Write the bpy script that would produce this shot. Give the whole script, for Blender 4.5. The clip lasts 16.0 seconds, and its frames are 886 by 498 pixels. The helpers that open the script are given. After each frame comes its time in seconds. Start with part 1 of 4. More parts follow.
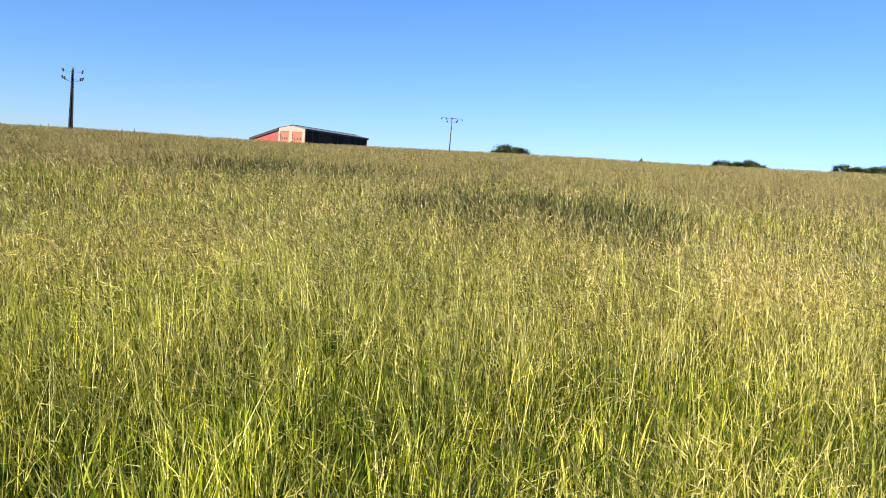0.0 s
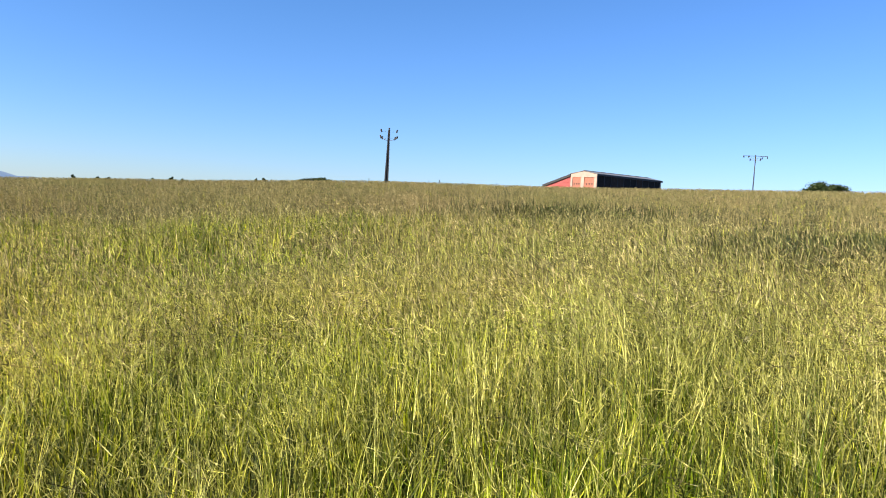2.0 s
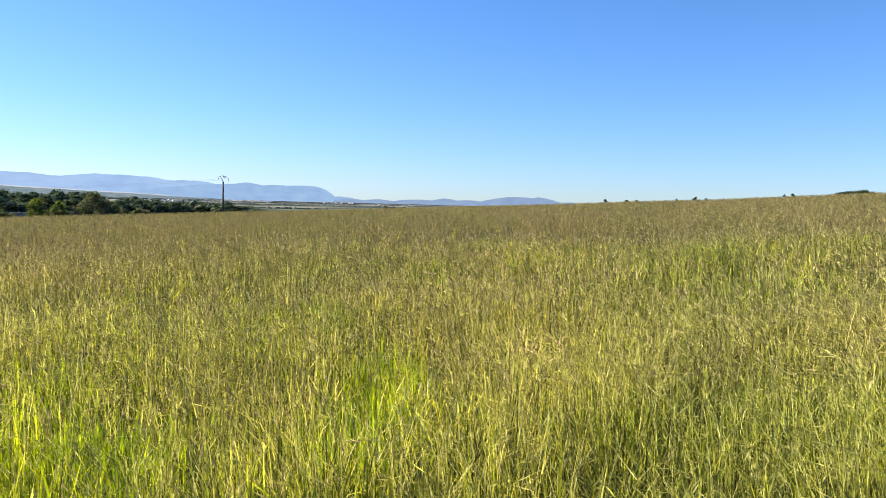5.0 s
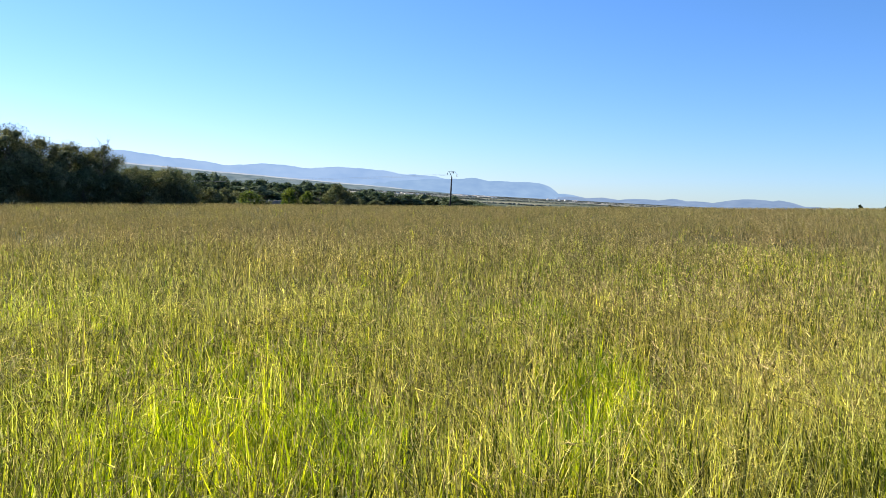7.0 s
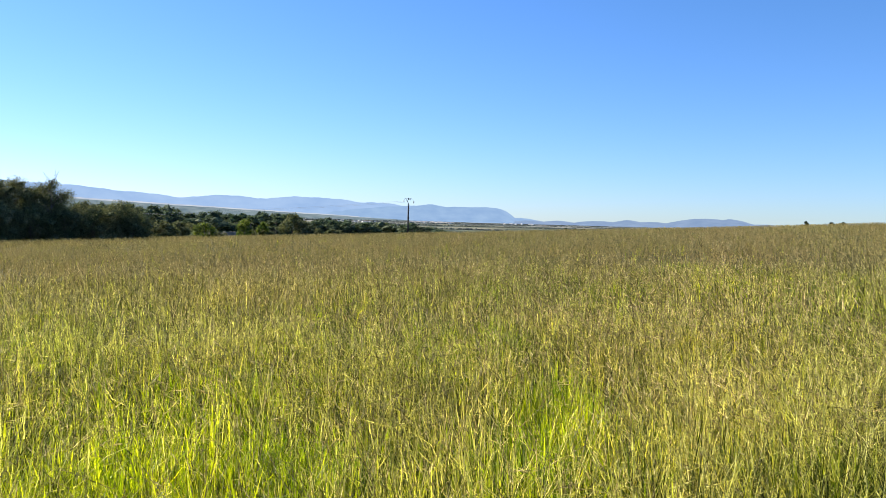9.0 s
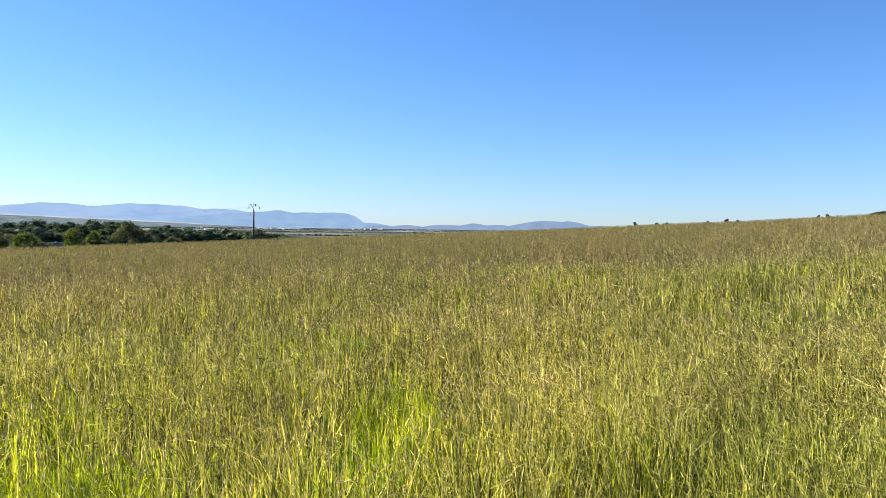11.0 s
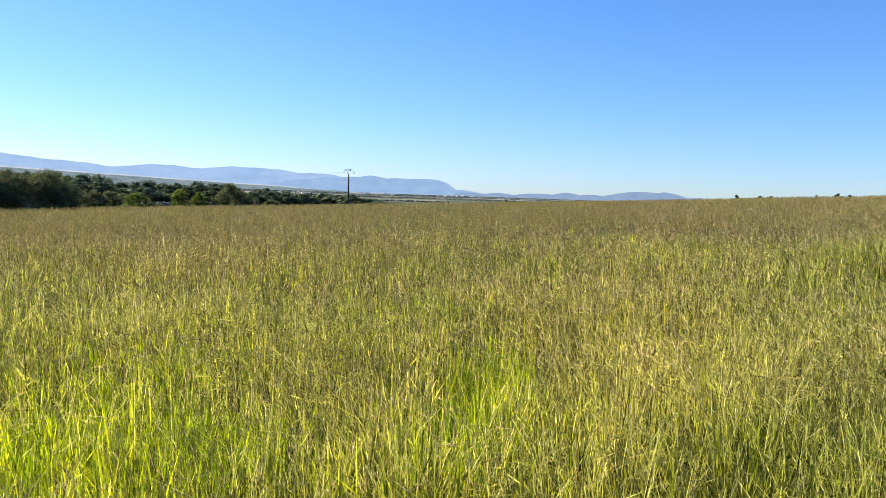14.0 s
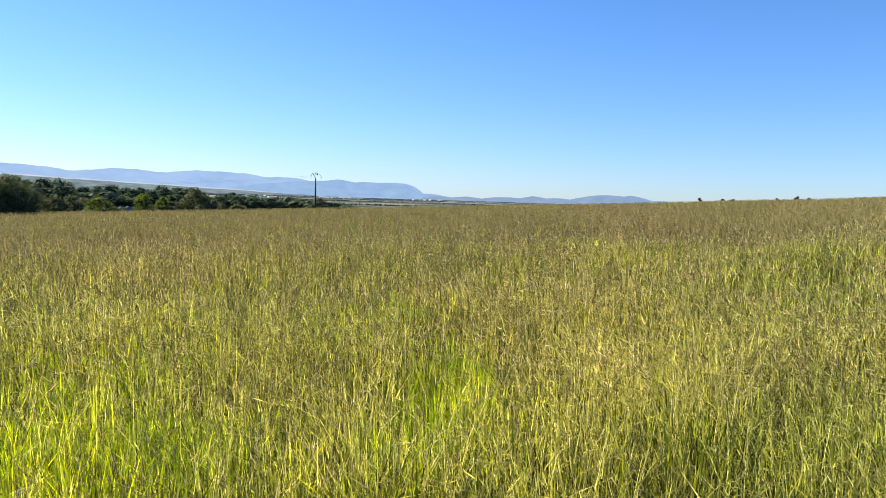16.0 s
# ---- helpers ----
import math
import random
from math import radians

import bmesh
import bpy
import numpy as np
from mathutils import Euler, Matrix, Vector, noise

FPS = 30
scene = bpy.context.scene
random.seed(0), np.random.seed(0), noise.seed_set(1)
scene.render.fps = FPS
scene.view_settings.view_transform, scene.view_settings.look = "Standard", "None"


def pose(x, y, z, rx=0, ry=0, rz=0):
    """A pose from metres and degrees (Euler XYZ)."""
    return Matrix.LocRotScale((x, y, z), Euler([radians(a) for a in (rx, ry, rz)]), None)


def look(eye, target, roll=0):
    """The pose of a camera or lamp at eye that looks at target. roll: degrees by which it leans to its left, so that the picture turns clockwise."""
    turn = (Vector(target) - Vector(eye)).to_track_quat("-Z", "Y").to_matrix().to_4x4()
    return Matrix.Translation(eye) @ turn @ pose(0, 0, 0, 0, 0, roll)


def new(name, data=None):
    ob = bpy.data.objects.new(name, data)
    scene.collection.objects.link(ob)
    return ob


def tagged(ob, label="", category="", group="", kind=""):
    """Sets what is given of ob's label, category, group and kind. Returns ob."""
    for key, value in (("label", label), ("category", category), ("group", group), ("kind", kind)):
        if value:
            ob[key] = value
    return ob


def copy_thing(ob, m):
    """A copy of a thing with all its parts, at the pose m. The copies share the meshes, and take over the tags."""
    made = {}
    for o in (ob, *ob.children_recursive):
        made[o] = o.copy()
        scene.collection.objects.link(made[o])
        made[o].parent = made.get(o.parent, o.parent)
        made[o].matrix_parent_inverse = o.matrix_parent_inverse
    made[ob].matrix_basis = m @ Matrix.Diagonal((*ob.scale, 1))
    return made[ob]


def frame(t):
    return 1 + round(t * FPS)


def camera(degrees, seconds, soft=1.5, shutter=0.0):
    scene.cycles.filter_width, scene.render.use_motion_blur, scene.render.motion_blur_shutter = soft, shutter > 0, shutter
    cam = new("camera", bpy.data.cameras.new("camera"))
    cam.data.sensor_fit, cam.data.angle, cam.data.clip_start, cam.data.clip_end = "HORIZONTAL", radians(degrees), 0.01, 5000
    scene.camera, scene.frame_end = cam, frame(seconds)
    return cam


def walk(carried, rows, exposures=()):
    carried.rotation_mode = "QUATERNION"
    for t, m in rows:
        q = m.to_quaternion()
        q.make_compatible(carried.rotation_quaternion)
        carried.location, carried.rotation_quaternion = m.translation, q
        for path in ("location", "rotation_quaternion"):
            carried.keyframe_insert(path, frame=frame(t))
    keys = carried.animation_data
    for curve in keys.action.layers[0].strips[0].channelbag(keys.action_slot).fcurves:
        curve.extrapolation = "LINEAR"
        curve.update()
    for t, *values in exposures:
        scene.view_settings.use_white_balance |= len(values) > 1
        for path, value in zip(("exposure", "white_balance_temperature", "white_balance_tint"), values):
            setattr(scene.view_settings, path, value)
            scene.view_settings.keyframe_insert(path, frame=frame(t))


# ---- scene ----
cam = camera(60.7, 16.0, soft=0.62, shutter=0.1)

EYE_HEIGHT = 1.6
# seconds, eye x, y, z (from the first standpoint), heading to the left of +y, pitch, lean
PATH = [
    (0, -0.000, -0.000, 0.001, 0.00, -5.10, 4.84),
    (0.5, -0.037, 0.083, -0.009, 5.05, -4.95, 4.99),
    (1, -0.100, 0.162, -0.024, 10.15, -4.51, 4.71),
    (1.5, -0.174, 0.232, -0.039, 15.77, -4.16, 4.26),
    (2, -0.204, 0.295, -0.038, 22.00, -3.33, 3.56),
    (2.5, -0.178, 0.345, -0.019, 28.69, -2.89, 2.96),
    (3, -0.151, 0.368, -0.001, 35.33, -2.45, 2.14),
    (3.5, -0.160, 0.369, 0.004, 41.66, -2.41, 1.92),
    (4, -0.190, 0.364, 0.002, 47.90, -2.36, 1.49),
    (4.5, -0.222, 0.354, -0.002, 54.15, -2.78, 1.39),
    (5, -0.251, 0.340, -0.003, 60.24, -3.57, 1.42),
    (5.2, -0.279, 0.339, -0.003, 62.59, -3.85, 1.50),
    (5.72, -0.298, 0.331, -0.004, 68.02, -4.45, 1.75),
    (6.25, -0.295, 0.329, -0.004, 72.64, -4.66, 2.25),
    (6.78, -0.290, 0.335, -0.004, 75.97, -4.54, 2.77),
    (7.3, -0.303, 0.351, -0.003, 77.55, -4.17, 3.15),
    (7.5, -0.316, 0.362, -0.002, 77.81, -3.97, 3.13),
    (8, -0.319, 0.367, -0.002, 77.51, -3.36, 2.76),
    (8.5, -0.319, 0.378, -0.002, 76.20, -2.79, 2.20),
    (9, -0.315, 0.403, 0.000, 73.82, -2.30, 1.54),
    (9.5, -0.308, 0.435, 0.002, 70.51, -1.87, 1.04),
    (10, -0.302, 0.467, 0.004, 66.94, -1.65, 0.69),
    (10.2, -0.311, 0.494, 0.004, 65.64, -1.57, 0.70),
    (10.72, -0.313, 0.519, 0.005, 63.17, -1.57, 0.66),
    (11.25, -0.316, 0.523, 0.006, 62.12, -1.90, 0.79),
    (11.78, -0.322, 0.517, 0.006, 62.22, -2.36, 1.07),
    (12.3, -0.332, 0.512, 0.005, 63.17, -2.82, 1.34),
    (12.5, -0.347, 0.517, 0.004, 63.65, -2.94, 1.55),
    (13, -0.355, 0.511, 0.002, 65.32, -3.48, 1.75),
    (13.5, -0.367, 0.500, -0.002, 67.33, -3.94, 1.84),
    (14, -0.380, 0.488, -0.006, 69.28, -4.30, 1.91),
    (14.5, -0.382, 0.481, -0.007, 70.37, -4.40, 1.98),
    (15, -0.363, 0.483, -0.006, 70.17, -4.32, 1.92),
    (15.5, -0.326, 0.489, -0.003, 68.78, -4.09, 1.95),
    (16, -0.279, 0.494, 0.003, 66.87, -3.94, 1.78),
]


def heading(a, p):
    a, p = radians(a), radians(p)
    return Vector((-math.sin(a) * math.cos(p), math.cos(a) * math.cos(p), math.sin(p)))


EXPO = 1.72
HAZE_GLOW = 0.312

walk(cam, [(t, look((x, y, z + EYE_HEIGHT), Vector((x, y, z + EYE_HEIGHT)) + 10 * heading(a, p), r))
           for t, x, y, z, a, p, r in PATH],
     exposures=[(0.0, EXPO - 0.11), (1.2, EXPO - 0.06), (2.5, EXPO), (4.5, EXPO + 0.03), (7.5, EXPO - 0.01), (16.0, EXPO + 0.01)])

# ---- world and sun ----
SUN_AZ, SUN_EL = 134.0, 33.0          # degrees to the left of +y, above the horizon
world = bpy.data.worlds.new("sky")
scene.world = world
world.use_nodes = True
wn = world.node_tree
wn.nodes.clear()
sky = wn.nodes.new("ShaderNodeTexSky")
sky.sky_type = "NISHITA"
sky.sun_disc = False
sky.sun_elevation = radians(SUN_EL)
sky.sun_rotation = radians(-SUN_AZ)
sky.air_density, sky.dust_density, sky.ozone_density = 1.0, 0.06, 1.6
sky_bg = wn.nodes.new("ShaderNodeBackground")
sky_bg.inputs["Strength"].default_value = 0.05
sky_out = wn.nodes.new("ShaderNodeOutputWorld")
sky_blue = wn.nodes.new("ShaderNodeMix")
sky_blue.data_type, sky_blue.blend_type = "RGBA", "MULTIPLY"
sky_blue.inputs[0].default_value = 1.0
sky_blue.inputs[7].default_value = (0.403, 0.757, 0.94, 1)
sky_parts = wn.nodes.new("ShaderNodeSeparateColor")
sky_deep = wn.nodes.new("ShaderNodeCombineColor")
wn.links.new(sky.outputs[0], sky_parts.inputs[0])
for k, power in enumerate((1.10, 0.95, 1.12)):
    deep = wn.nodes.new("ShaderNodeMath")
    deep.operation = "POWER"
    deep.inputs[1].default_value = power
    wn.links.new(sky_parts.outputs[k], deep.inputs[0])
    wn.links.new(deep.outputs[0], sky_deep.inputs[k])
wn.links.new(sky_deep.outputs[0], sky_blue.inputs[6])
wn.links.new(sky_blue.outputs[2], sky_bg.inputs["Color"])
wn.links.new(sky_bg.outputs[0], sky_out.inputs["Surface"])

sun_data = bpy.data.lights.new("sun", "SUN")
sun_data.energy, sun_data.angle, sun_data.color = 5.0, radians(0.5), (1.0, 0.93, 0.80)
sun = new("sun", sun_data)
sun.matrix_world = look(60 * heading(SUN_AZ, SUN_EL), (0, 0, 0))


# ---- materials ----
def material(name):
    m = bpy.data.materials.new(name)
    m.use_nodes = True
    m.node_tree.nodes.clear()
    return m, m.node_tree.nodes, m.node_tree.links


def ramp(nodes, links, value, stops):
    r = nodes.new("ShaderNodeValToRGB")
    e = r.color_ramp.elements
    while len(e) < len(stops):
        e.new(0.5)
    for k, (pos, col) in enumerate(stops):
        e[k].position = pos
        e[k].color = (*col, 1)
    links.new(value, r.inputs[0])
    return r.outputs[0]


def noise_tex(nodes, links, scale, detail=4.0, vector=None, rough=0.6):
    n = nodes.new("ShaderNodeTexNoise")
    n.inputs["Scale"].default_value = scale
    n.inputs["Detail"].default_value = detail
    n.inputs["Roughness"].default_value = rough
    if vector is None:
        vector = nodes.new("ShaderNodeTexCoord").outputs["Object"]
    links.new(vector, n.inputs["Vector"])
    return n.outputs["Fac"]


def mix(nodes, links, fac, a, b, blend="MIX"):
    m = nodes.new("ShaderNodeMix")
    m.data_type, m.blend_type = "RGBA", blend
    for sock, val in ((m.inputs[0], fac), (m.inputs[6], a), (m.inputs[7], b)):
        if isinstance(val, bpy.types.NodeSocket):
            links.new(val, sock)
        elif isinstance(val, tuple):
            sock.default_value = (*val, 1)
        else:
            sock.default_value = val
    return m.outputs[2]


def leafy(name, stops, patch_a, patch_b, patch_scale=0.3, patch_amount=0.5, thin=0.4, rough=0.6, lit=None, tuft_scale=2.2, gloss=0.2):
    """Blades and leaves: every island its own tone, drifting from patch to patch, with light coming through."""
    m, n, l = material(name)
    island = n.new("ShaderNodeNewGeometry").outputs["Random Per Island"]
    own = ramp(n, l, island, stops)
    patch = ramp(n, l, noise_tex(n, l, patch_scale, 3.0), [(0.35, patch_a), (0.68, patch_b)])
    col = mix(n, l, patch_amount, own, patch, "MULTIPLY")
    # Tuft tones; for the grass their dark side also stands in for gap shade.
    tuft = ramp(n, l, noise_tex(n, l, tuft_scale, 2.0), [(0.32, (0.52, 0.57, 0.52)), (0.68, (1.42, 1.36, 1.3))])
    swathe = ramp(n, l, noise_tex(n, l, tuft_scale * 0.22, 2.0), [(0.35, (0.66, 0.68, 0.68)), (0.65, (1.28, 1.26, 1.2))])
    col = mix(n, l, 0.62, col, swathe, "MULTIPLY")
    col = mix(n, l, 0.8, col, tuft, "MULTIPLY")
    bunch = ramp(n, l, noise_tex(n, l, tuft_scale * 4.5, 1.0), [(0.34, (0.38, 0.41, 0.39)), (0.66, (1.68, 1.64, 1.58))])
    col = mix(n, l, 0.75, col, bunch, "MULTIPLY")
    bsdf = n.new("ShaderNodeBsdfPrincipled")
    l.new(col, bsdf.inputs["Base Color"])
    bsdf.inputs["Roughness"].default_value = rough
    bsdf.inputs["Specular IOR Level"].default_value = gloss
    tr = n.new("ShaderNodeBsdfTranslucent")
    l.new(mix(n, l, 1.0, col, lit or (1.5, 1.6, 0.45), "MULTIPLY"), tr.inputs["Color"])
    ms = n.new("ShaderNodeMixShader")
    ms.inputs[0].default_value = thin
    l.new(bsdf.outputs[0], ms.inputs[1])
    l.new(tr.outputs[0], ms.inputs[2])
    out = n.new("ShaderNodeOutputMaterial")
    l.new(ms.outputs[0], out.inputs["Surface"])
    return m


def solid(name, a, b, scale=2.0, rough=0.7, metal=0.0, bump=0.0, bump_scale=40.0, random_tone=0.0):
    """A plain surface: two tones drifting into each other, finer grain on top, and some relief."""
    m, n, l = material(name)
    big = ramp(n, l, noise_tex(n, l, scale, 5.0), [(0.3, a), (0.7, b)])
    fine = ramp(n, l, noise_tex(n, l, scale * 14, 3.0), [(0.25, (0.75, 0.75, 0.75)), (0.75, (1.15, 1.15, 1.15))])
    col = mix(n, l, 0.8, big, fine, "MULTIPLY")
    if random_tone:
        rnd = n.new("ShaderNodeObjectInfo").outputs["Random"]
        tone = ramp(n, l, rnd, [(0.0, (1 - random_tone,) * 3), (1.0, (1.0, 1.0, 1.0))])
        col = mix(n, l, 1.0, col, tone, "MULTIPLY")
    bsdf = n.new("ShaderNodeBsdfPrincipled")
    l.new(col, bsdf.inputs["Base Color"])
    bsdf.inputs["Roughness"].default_value = rough
    bsdf.inputs["Metallic"].default_value = metal
    if bump:
        bp = n.new("ShaderNodeBump")
        bp.inputs["Strength"].default_value = bump
        bp.inputs["Distance"].default_value = 0.02
        l.new(noise_tex(n, l, bump_scale, 4.0), bp.inputs["Height"])
        l.new(bp.outputs[0], bsdf.inputs["Normal"])
    out = n.new("ShaderNodeOutputMaterial")
    l.new(bsdf.outputs[0], out.inputs["Surface"])
    return m


def hazy_glow(name, low, high, scale):
    """Far hills: the haze of kilometres of air is put in as glow."""
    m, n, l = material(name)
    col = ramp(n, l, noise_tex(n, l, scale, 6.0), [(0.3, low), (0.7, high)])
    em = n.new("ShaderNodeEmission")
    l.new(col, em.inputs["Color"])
    em.inputs["Strength"].default_value = HAZE_GLOW
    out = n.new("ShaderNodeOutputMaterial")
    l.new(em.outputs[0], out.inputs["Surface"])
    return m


WARM, GREEN = (1.27, 1.06, 0.9), (0.93, 1.0, 0.66)
# The dark low stops also hold the shade down among the stems.
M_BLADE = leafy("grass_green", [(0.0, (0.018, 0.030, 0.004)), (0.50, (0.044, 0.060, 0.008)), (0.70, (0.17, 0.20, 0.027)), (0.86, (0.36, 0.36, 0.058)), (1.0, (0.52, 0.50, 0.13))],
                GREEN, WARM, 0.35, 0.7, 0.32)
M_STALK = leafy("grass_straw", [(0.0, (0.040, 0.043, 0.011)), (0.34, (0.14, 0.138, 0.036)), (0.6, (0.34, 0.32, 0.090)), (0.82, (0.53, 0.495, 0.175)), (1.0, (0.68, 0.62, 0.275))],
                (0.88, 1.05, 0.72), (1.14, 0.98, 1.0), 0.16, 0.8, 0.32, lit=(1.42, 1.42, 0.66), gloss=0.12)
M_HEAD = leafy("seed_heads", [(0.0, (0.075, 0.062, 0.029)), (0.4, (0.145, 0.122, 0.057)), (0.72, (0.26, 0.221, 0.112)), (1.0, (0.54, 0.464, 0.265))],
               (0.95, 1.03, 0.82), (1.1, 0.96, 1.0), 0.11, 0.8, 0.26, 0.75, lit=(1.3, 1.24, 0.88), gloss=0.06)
# Same grass as the seed heads, its contrast evened out for distance.
M_HEAD_FAR = leafy("far_even_grass", [(0.0, (0.125, 0.105, 0.048)), (0.5, (0.195, 0.166, 0.082)), (1.0, (0.31, 0.266, 0.143))],
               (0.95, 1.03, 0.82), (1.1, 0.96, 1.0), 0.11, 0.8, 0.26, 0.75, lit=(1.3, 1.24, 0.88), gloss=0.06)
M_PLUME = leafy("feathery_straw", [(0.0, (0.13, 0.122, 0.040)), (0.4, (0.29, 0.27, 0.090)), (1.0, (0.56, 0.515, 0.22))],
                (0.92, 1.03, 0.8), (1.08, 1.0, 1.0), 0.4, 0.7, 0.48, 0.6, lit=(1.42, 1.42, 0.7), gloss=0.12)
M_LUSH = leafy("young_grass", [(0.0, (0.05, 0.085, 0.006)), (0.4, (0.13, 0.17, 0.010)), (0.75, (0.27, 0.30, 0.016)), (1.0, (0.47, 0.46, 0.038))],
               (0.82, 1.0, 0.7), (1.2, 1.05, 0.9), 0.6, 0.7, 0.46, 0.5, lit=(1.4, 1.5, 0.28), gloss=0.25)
M_WEED = leafy("weed_heads", [(0.0, (0.034, 0.037, 0.013)), (0.6, (0.072, 0.077, 0.028)), (1.0, (0.20, 0.19, 0.075))],
               (0.85, 1.0, 0.8), (1.1, 0.95, 1.0), 0.5, 0.8, 0.2)
M_HEDGE = leafy("hedge_leaves", [(0.0, (0.080, 0.088, 0.052)), (0.6, (0.125, 0.131, 0.078)), (1.0, (0.19, 0.19, 0.12))],
                (0.75, 0.9, 0.75), (1.3, 1.15, 1.15), 0.3, 0.8, 0.2, 0.9, lit=(1.2, 1.2, 0.7), tuft_scale=0.7, gloss=0.03)
M_BROW = leafy("brow_leaves", [(0.0, (0.018, 0.026, 0.012)), (0.6, (0.035, 0.048, 0.022)), (1.0, (0.065, 0.075, 0.036))],
               (0.75, 0.95, 0.8), (1.25, 1.12, 1.1), 0.3, 0.8, 0.2, 0.9, lit=(1.2, 1.2, 0.7), tuft_scale=0.7, gloss=0.03)
M_WOOD_LEAF = leafy("wood_leaves", [(0.0, (0.05, 0.066, 0.046)), (0.6, (0.078, 0.096, 0.064)), (1.0, (0.112, 0.128, 0.085))],
                    (0.75, 0.95, 0.9), (1.25, 1.12, 1.1), 0.12, 0.8, 0.2, 0.9, lit=(1.2, 1.2, 0.7), tuft_scale=0.4, gloss=0.03)
M_BRIGHT_LEAF = leafy("bright_leaves", [(0.0, (0.045, 0.06, 0.016)), (0.6, (0.09, 0.115, 0.028)), (1.0, (0.17, 0.185, 0.05))],
                      (0.7, 0.9, 0.7), (1.25, 1.15, 1.0), 0.5, 0.8, 0.35, 0.8, lit=(1.4, 1.5, 0.5), tuft_scale=0.9)
# Distance haze is put into this leaf colour, lifted and bluish.
M_HAZED_HEDGE = solid("hazed_hedgerow_leaves", (0.045, 0.060, 0.055), (0.085, 0.10, 0.085), 0.02, 0.95)
M_BARK = solid("bark", (0.07, 0.055, 0.04), (0.16, 0.13, 0.10), 3.0, 0.9, bump=0.6, bump_scale=25)
M_TWIG = solid("grey_twigs", (0.16, 0.14, 0.12), (0.26, 0.23, 0.20), 4.0, 0.9)
M_CONCRETE = solid("pole_concrete", (0.020, 0.021, 0.025), (0.042, 0.042, 0.046), 1.2, 0.9, bump=0.3)
M_POLE_DARK = solid("tarred_wood", (0.018, 0.017, 0.018), (0.042, 0.039, 0.038), 2.0, 0.85, bump=0.4)
M_STEEL = solid("galvanised_steel", (0.20, 0.20, 0.21), (0.33, 0.33, 0.34), 3.0, 0.5, 0.6)
M_INSUL = solid("insulator_glaze", (0.012, 0.011, 0.010), (0.03, 0.022, 0.02), 5.0, 0.6)
M_CABLE = solid("aluminium_cable", (0.45, 0.45, 0.46), (0.6, 0.6, 0.6), 0.5, 0.45, 0.7)
M_RENDER = solid("pink_render", (0.27, 0.18, 0.14), (0.33, 0.23, 0.18), 0.6, 0.9, bump=0.2)
M_DOOR = solid("brick_orange", (0.20, 0.07, 0.042), (0.27, 0.10, 0.06), 0.9, 0.85, bump=0.3)
M_RED = solid("red_cladding", (0.22, 0.035, 0.03), (0.30, 0.05, 0.04), 0.6, 0.6)
M_ROOF = solid("grey_sheet_roof", (0.09, 0.088, 0.09), (0.15, 0.145, 0.145), 0.8, 0.55)
M_ROOF_DARK = solid("dark_roof_eave_shade", (0.014, 0.013, 0.013), (0.03, 0.027, 0.027), 0.8, 0.85)
# Flat dark colours standing for the shade inside bays, openings and windows.
M_BLACK = solid("dark_inside", (0.012, 0.009, 0.008), (0.026, 0.018, 0.015), 0.7, 0.95)
M_INSIDE_BROWN = solid("brown_inside", (0.035, 0.020, 0.015), (0.06, 0.036, 0.027), 0.7, 0.95)
M_FRAME = solid("dark_steel_frame", (0.03, 0.03, 0.035), (0.07, 0.06, 0.06), 1.5, 0.6, 0.3)
M_STONEWALL = solid("white_house_wall", (0.62, 0.61, 0.59), (0.76, 0.75, 0.73), 0.3, 0.9, random_tone=0.35)
M_TILE_ROOF = solid("pale_tile_roof", (0.26, 0.235, 0.22), (0.40, 0.37, 0.35), 0.5, 0.9, random_tone=0.4)
M_WALL = solid("pale_stone", (0.16, 0.155, 0.14), (0.26, 0.25, 0.22), 0.8, 0.9, bump=0.4, bump_scale=8)
M_POST = solid("fence_post_wood", (0.03, 0.026, 0.022), (0.07, 0.06, 0.05), 4.0, 0.9)
DISTANT = [hazy_glow("mountain_haze_far", (0.33, 0.50, 0.80), (0.42, 0.59, 0.87), 0.006),
           hazy_glow("mountain_haze_mid", (0.28, 0.44, 0.71), (0.37, 0.54, 0.79), 0.009),
           hazy_glow("hill_haze", (0.24, 0.35, 0.55), (0.33, 0.44, 0.64), 0.012),
           hazy_glow("pale_foot_haze", (0.46, 0.54, 0.68), (0.68, 0.72, 0.78), 0.012),
           hazy_glow("scrub_foot_haze", (0.14, 0.21, 0.26), (0.32, 0.39, 0.42), 0.012)]


def meadow_soil():
    m, n, l = material("meadow_thatch")
    co = n.new("ShaderNodeTexCoord").outputs["Object"]
    big = ramp(n, l, noise_tex(n, l, 0.25, 5.0, co), [(0.3, (0.024, 0.030, 0.007)), (0.7, (0.060, 0.056, 0.018))])
    fine = ramp(n, l, noise_tex(n, l, 14.0, 5.0, co), [(0.3, (0.5, 0.5, 0.5)), (0.7, (1.2, 1.2, 1.2))])
    bsdf = n.new("ShaderNodeBsdfPrincipled")
    l.new(mix(n, l, 0.9, big, fine, "MULTIPLY"), bsdf.inputs["Base Color"])
    bsdf.inputs["Roughness"].default_value = 0.95
    bsdf.inputs["Specular IOR Level"].default_value = 0.08
    bp = n.new("ShaderNodeBump")
    bp.inputs["Strength"].default_value, bp.inputs["Distance"].default_value = 0.8, 0.05
    l.new(noise_tex(n, l, 9.0, 5.0, co), bp.inputs["Height"])
    l.new(bp.outputs[0], bsdf.inputs["Normal"])
    out = n.new("ShaderNodeOutputMaterial")
    l.new(bsdf.outputs[0], out.inputs["Surface"])
    return m


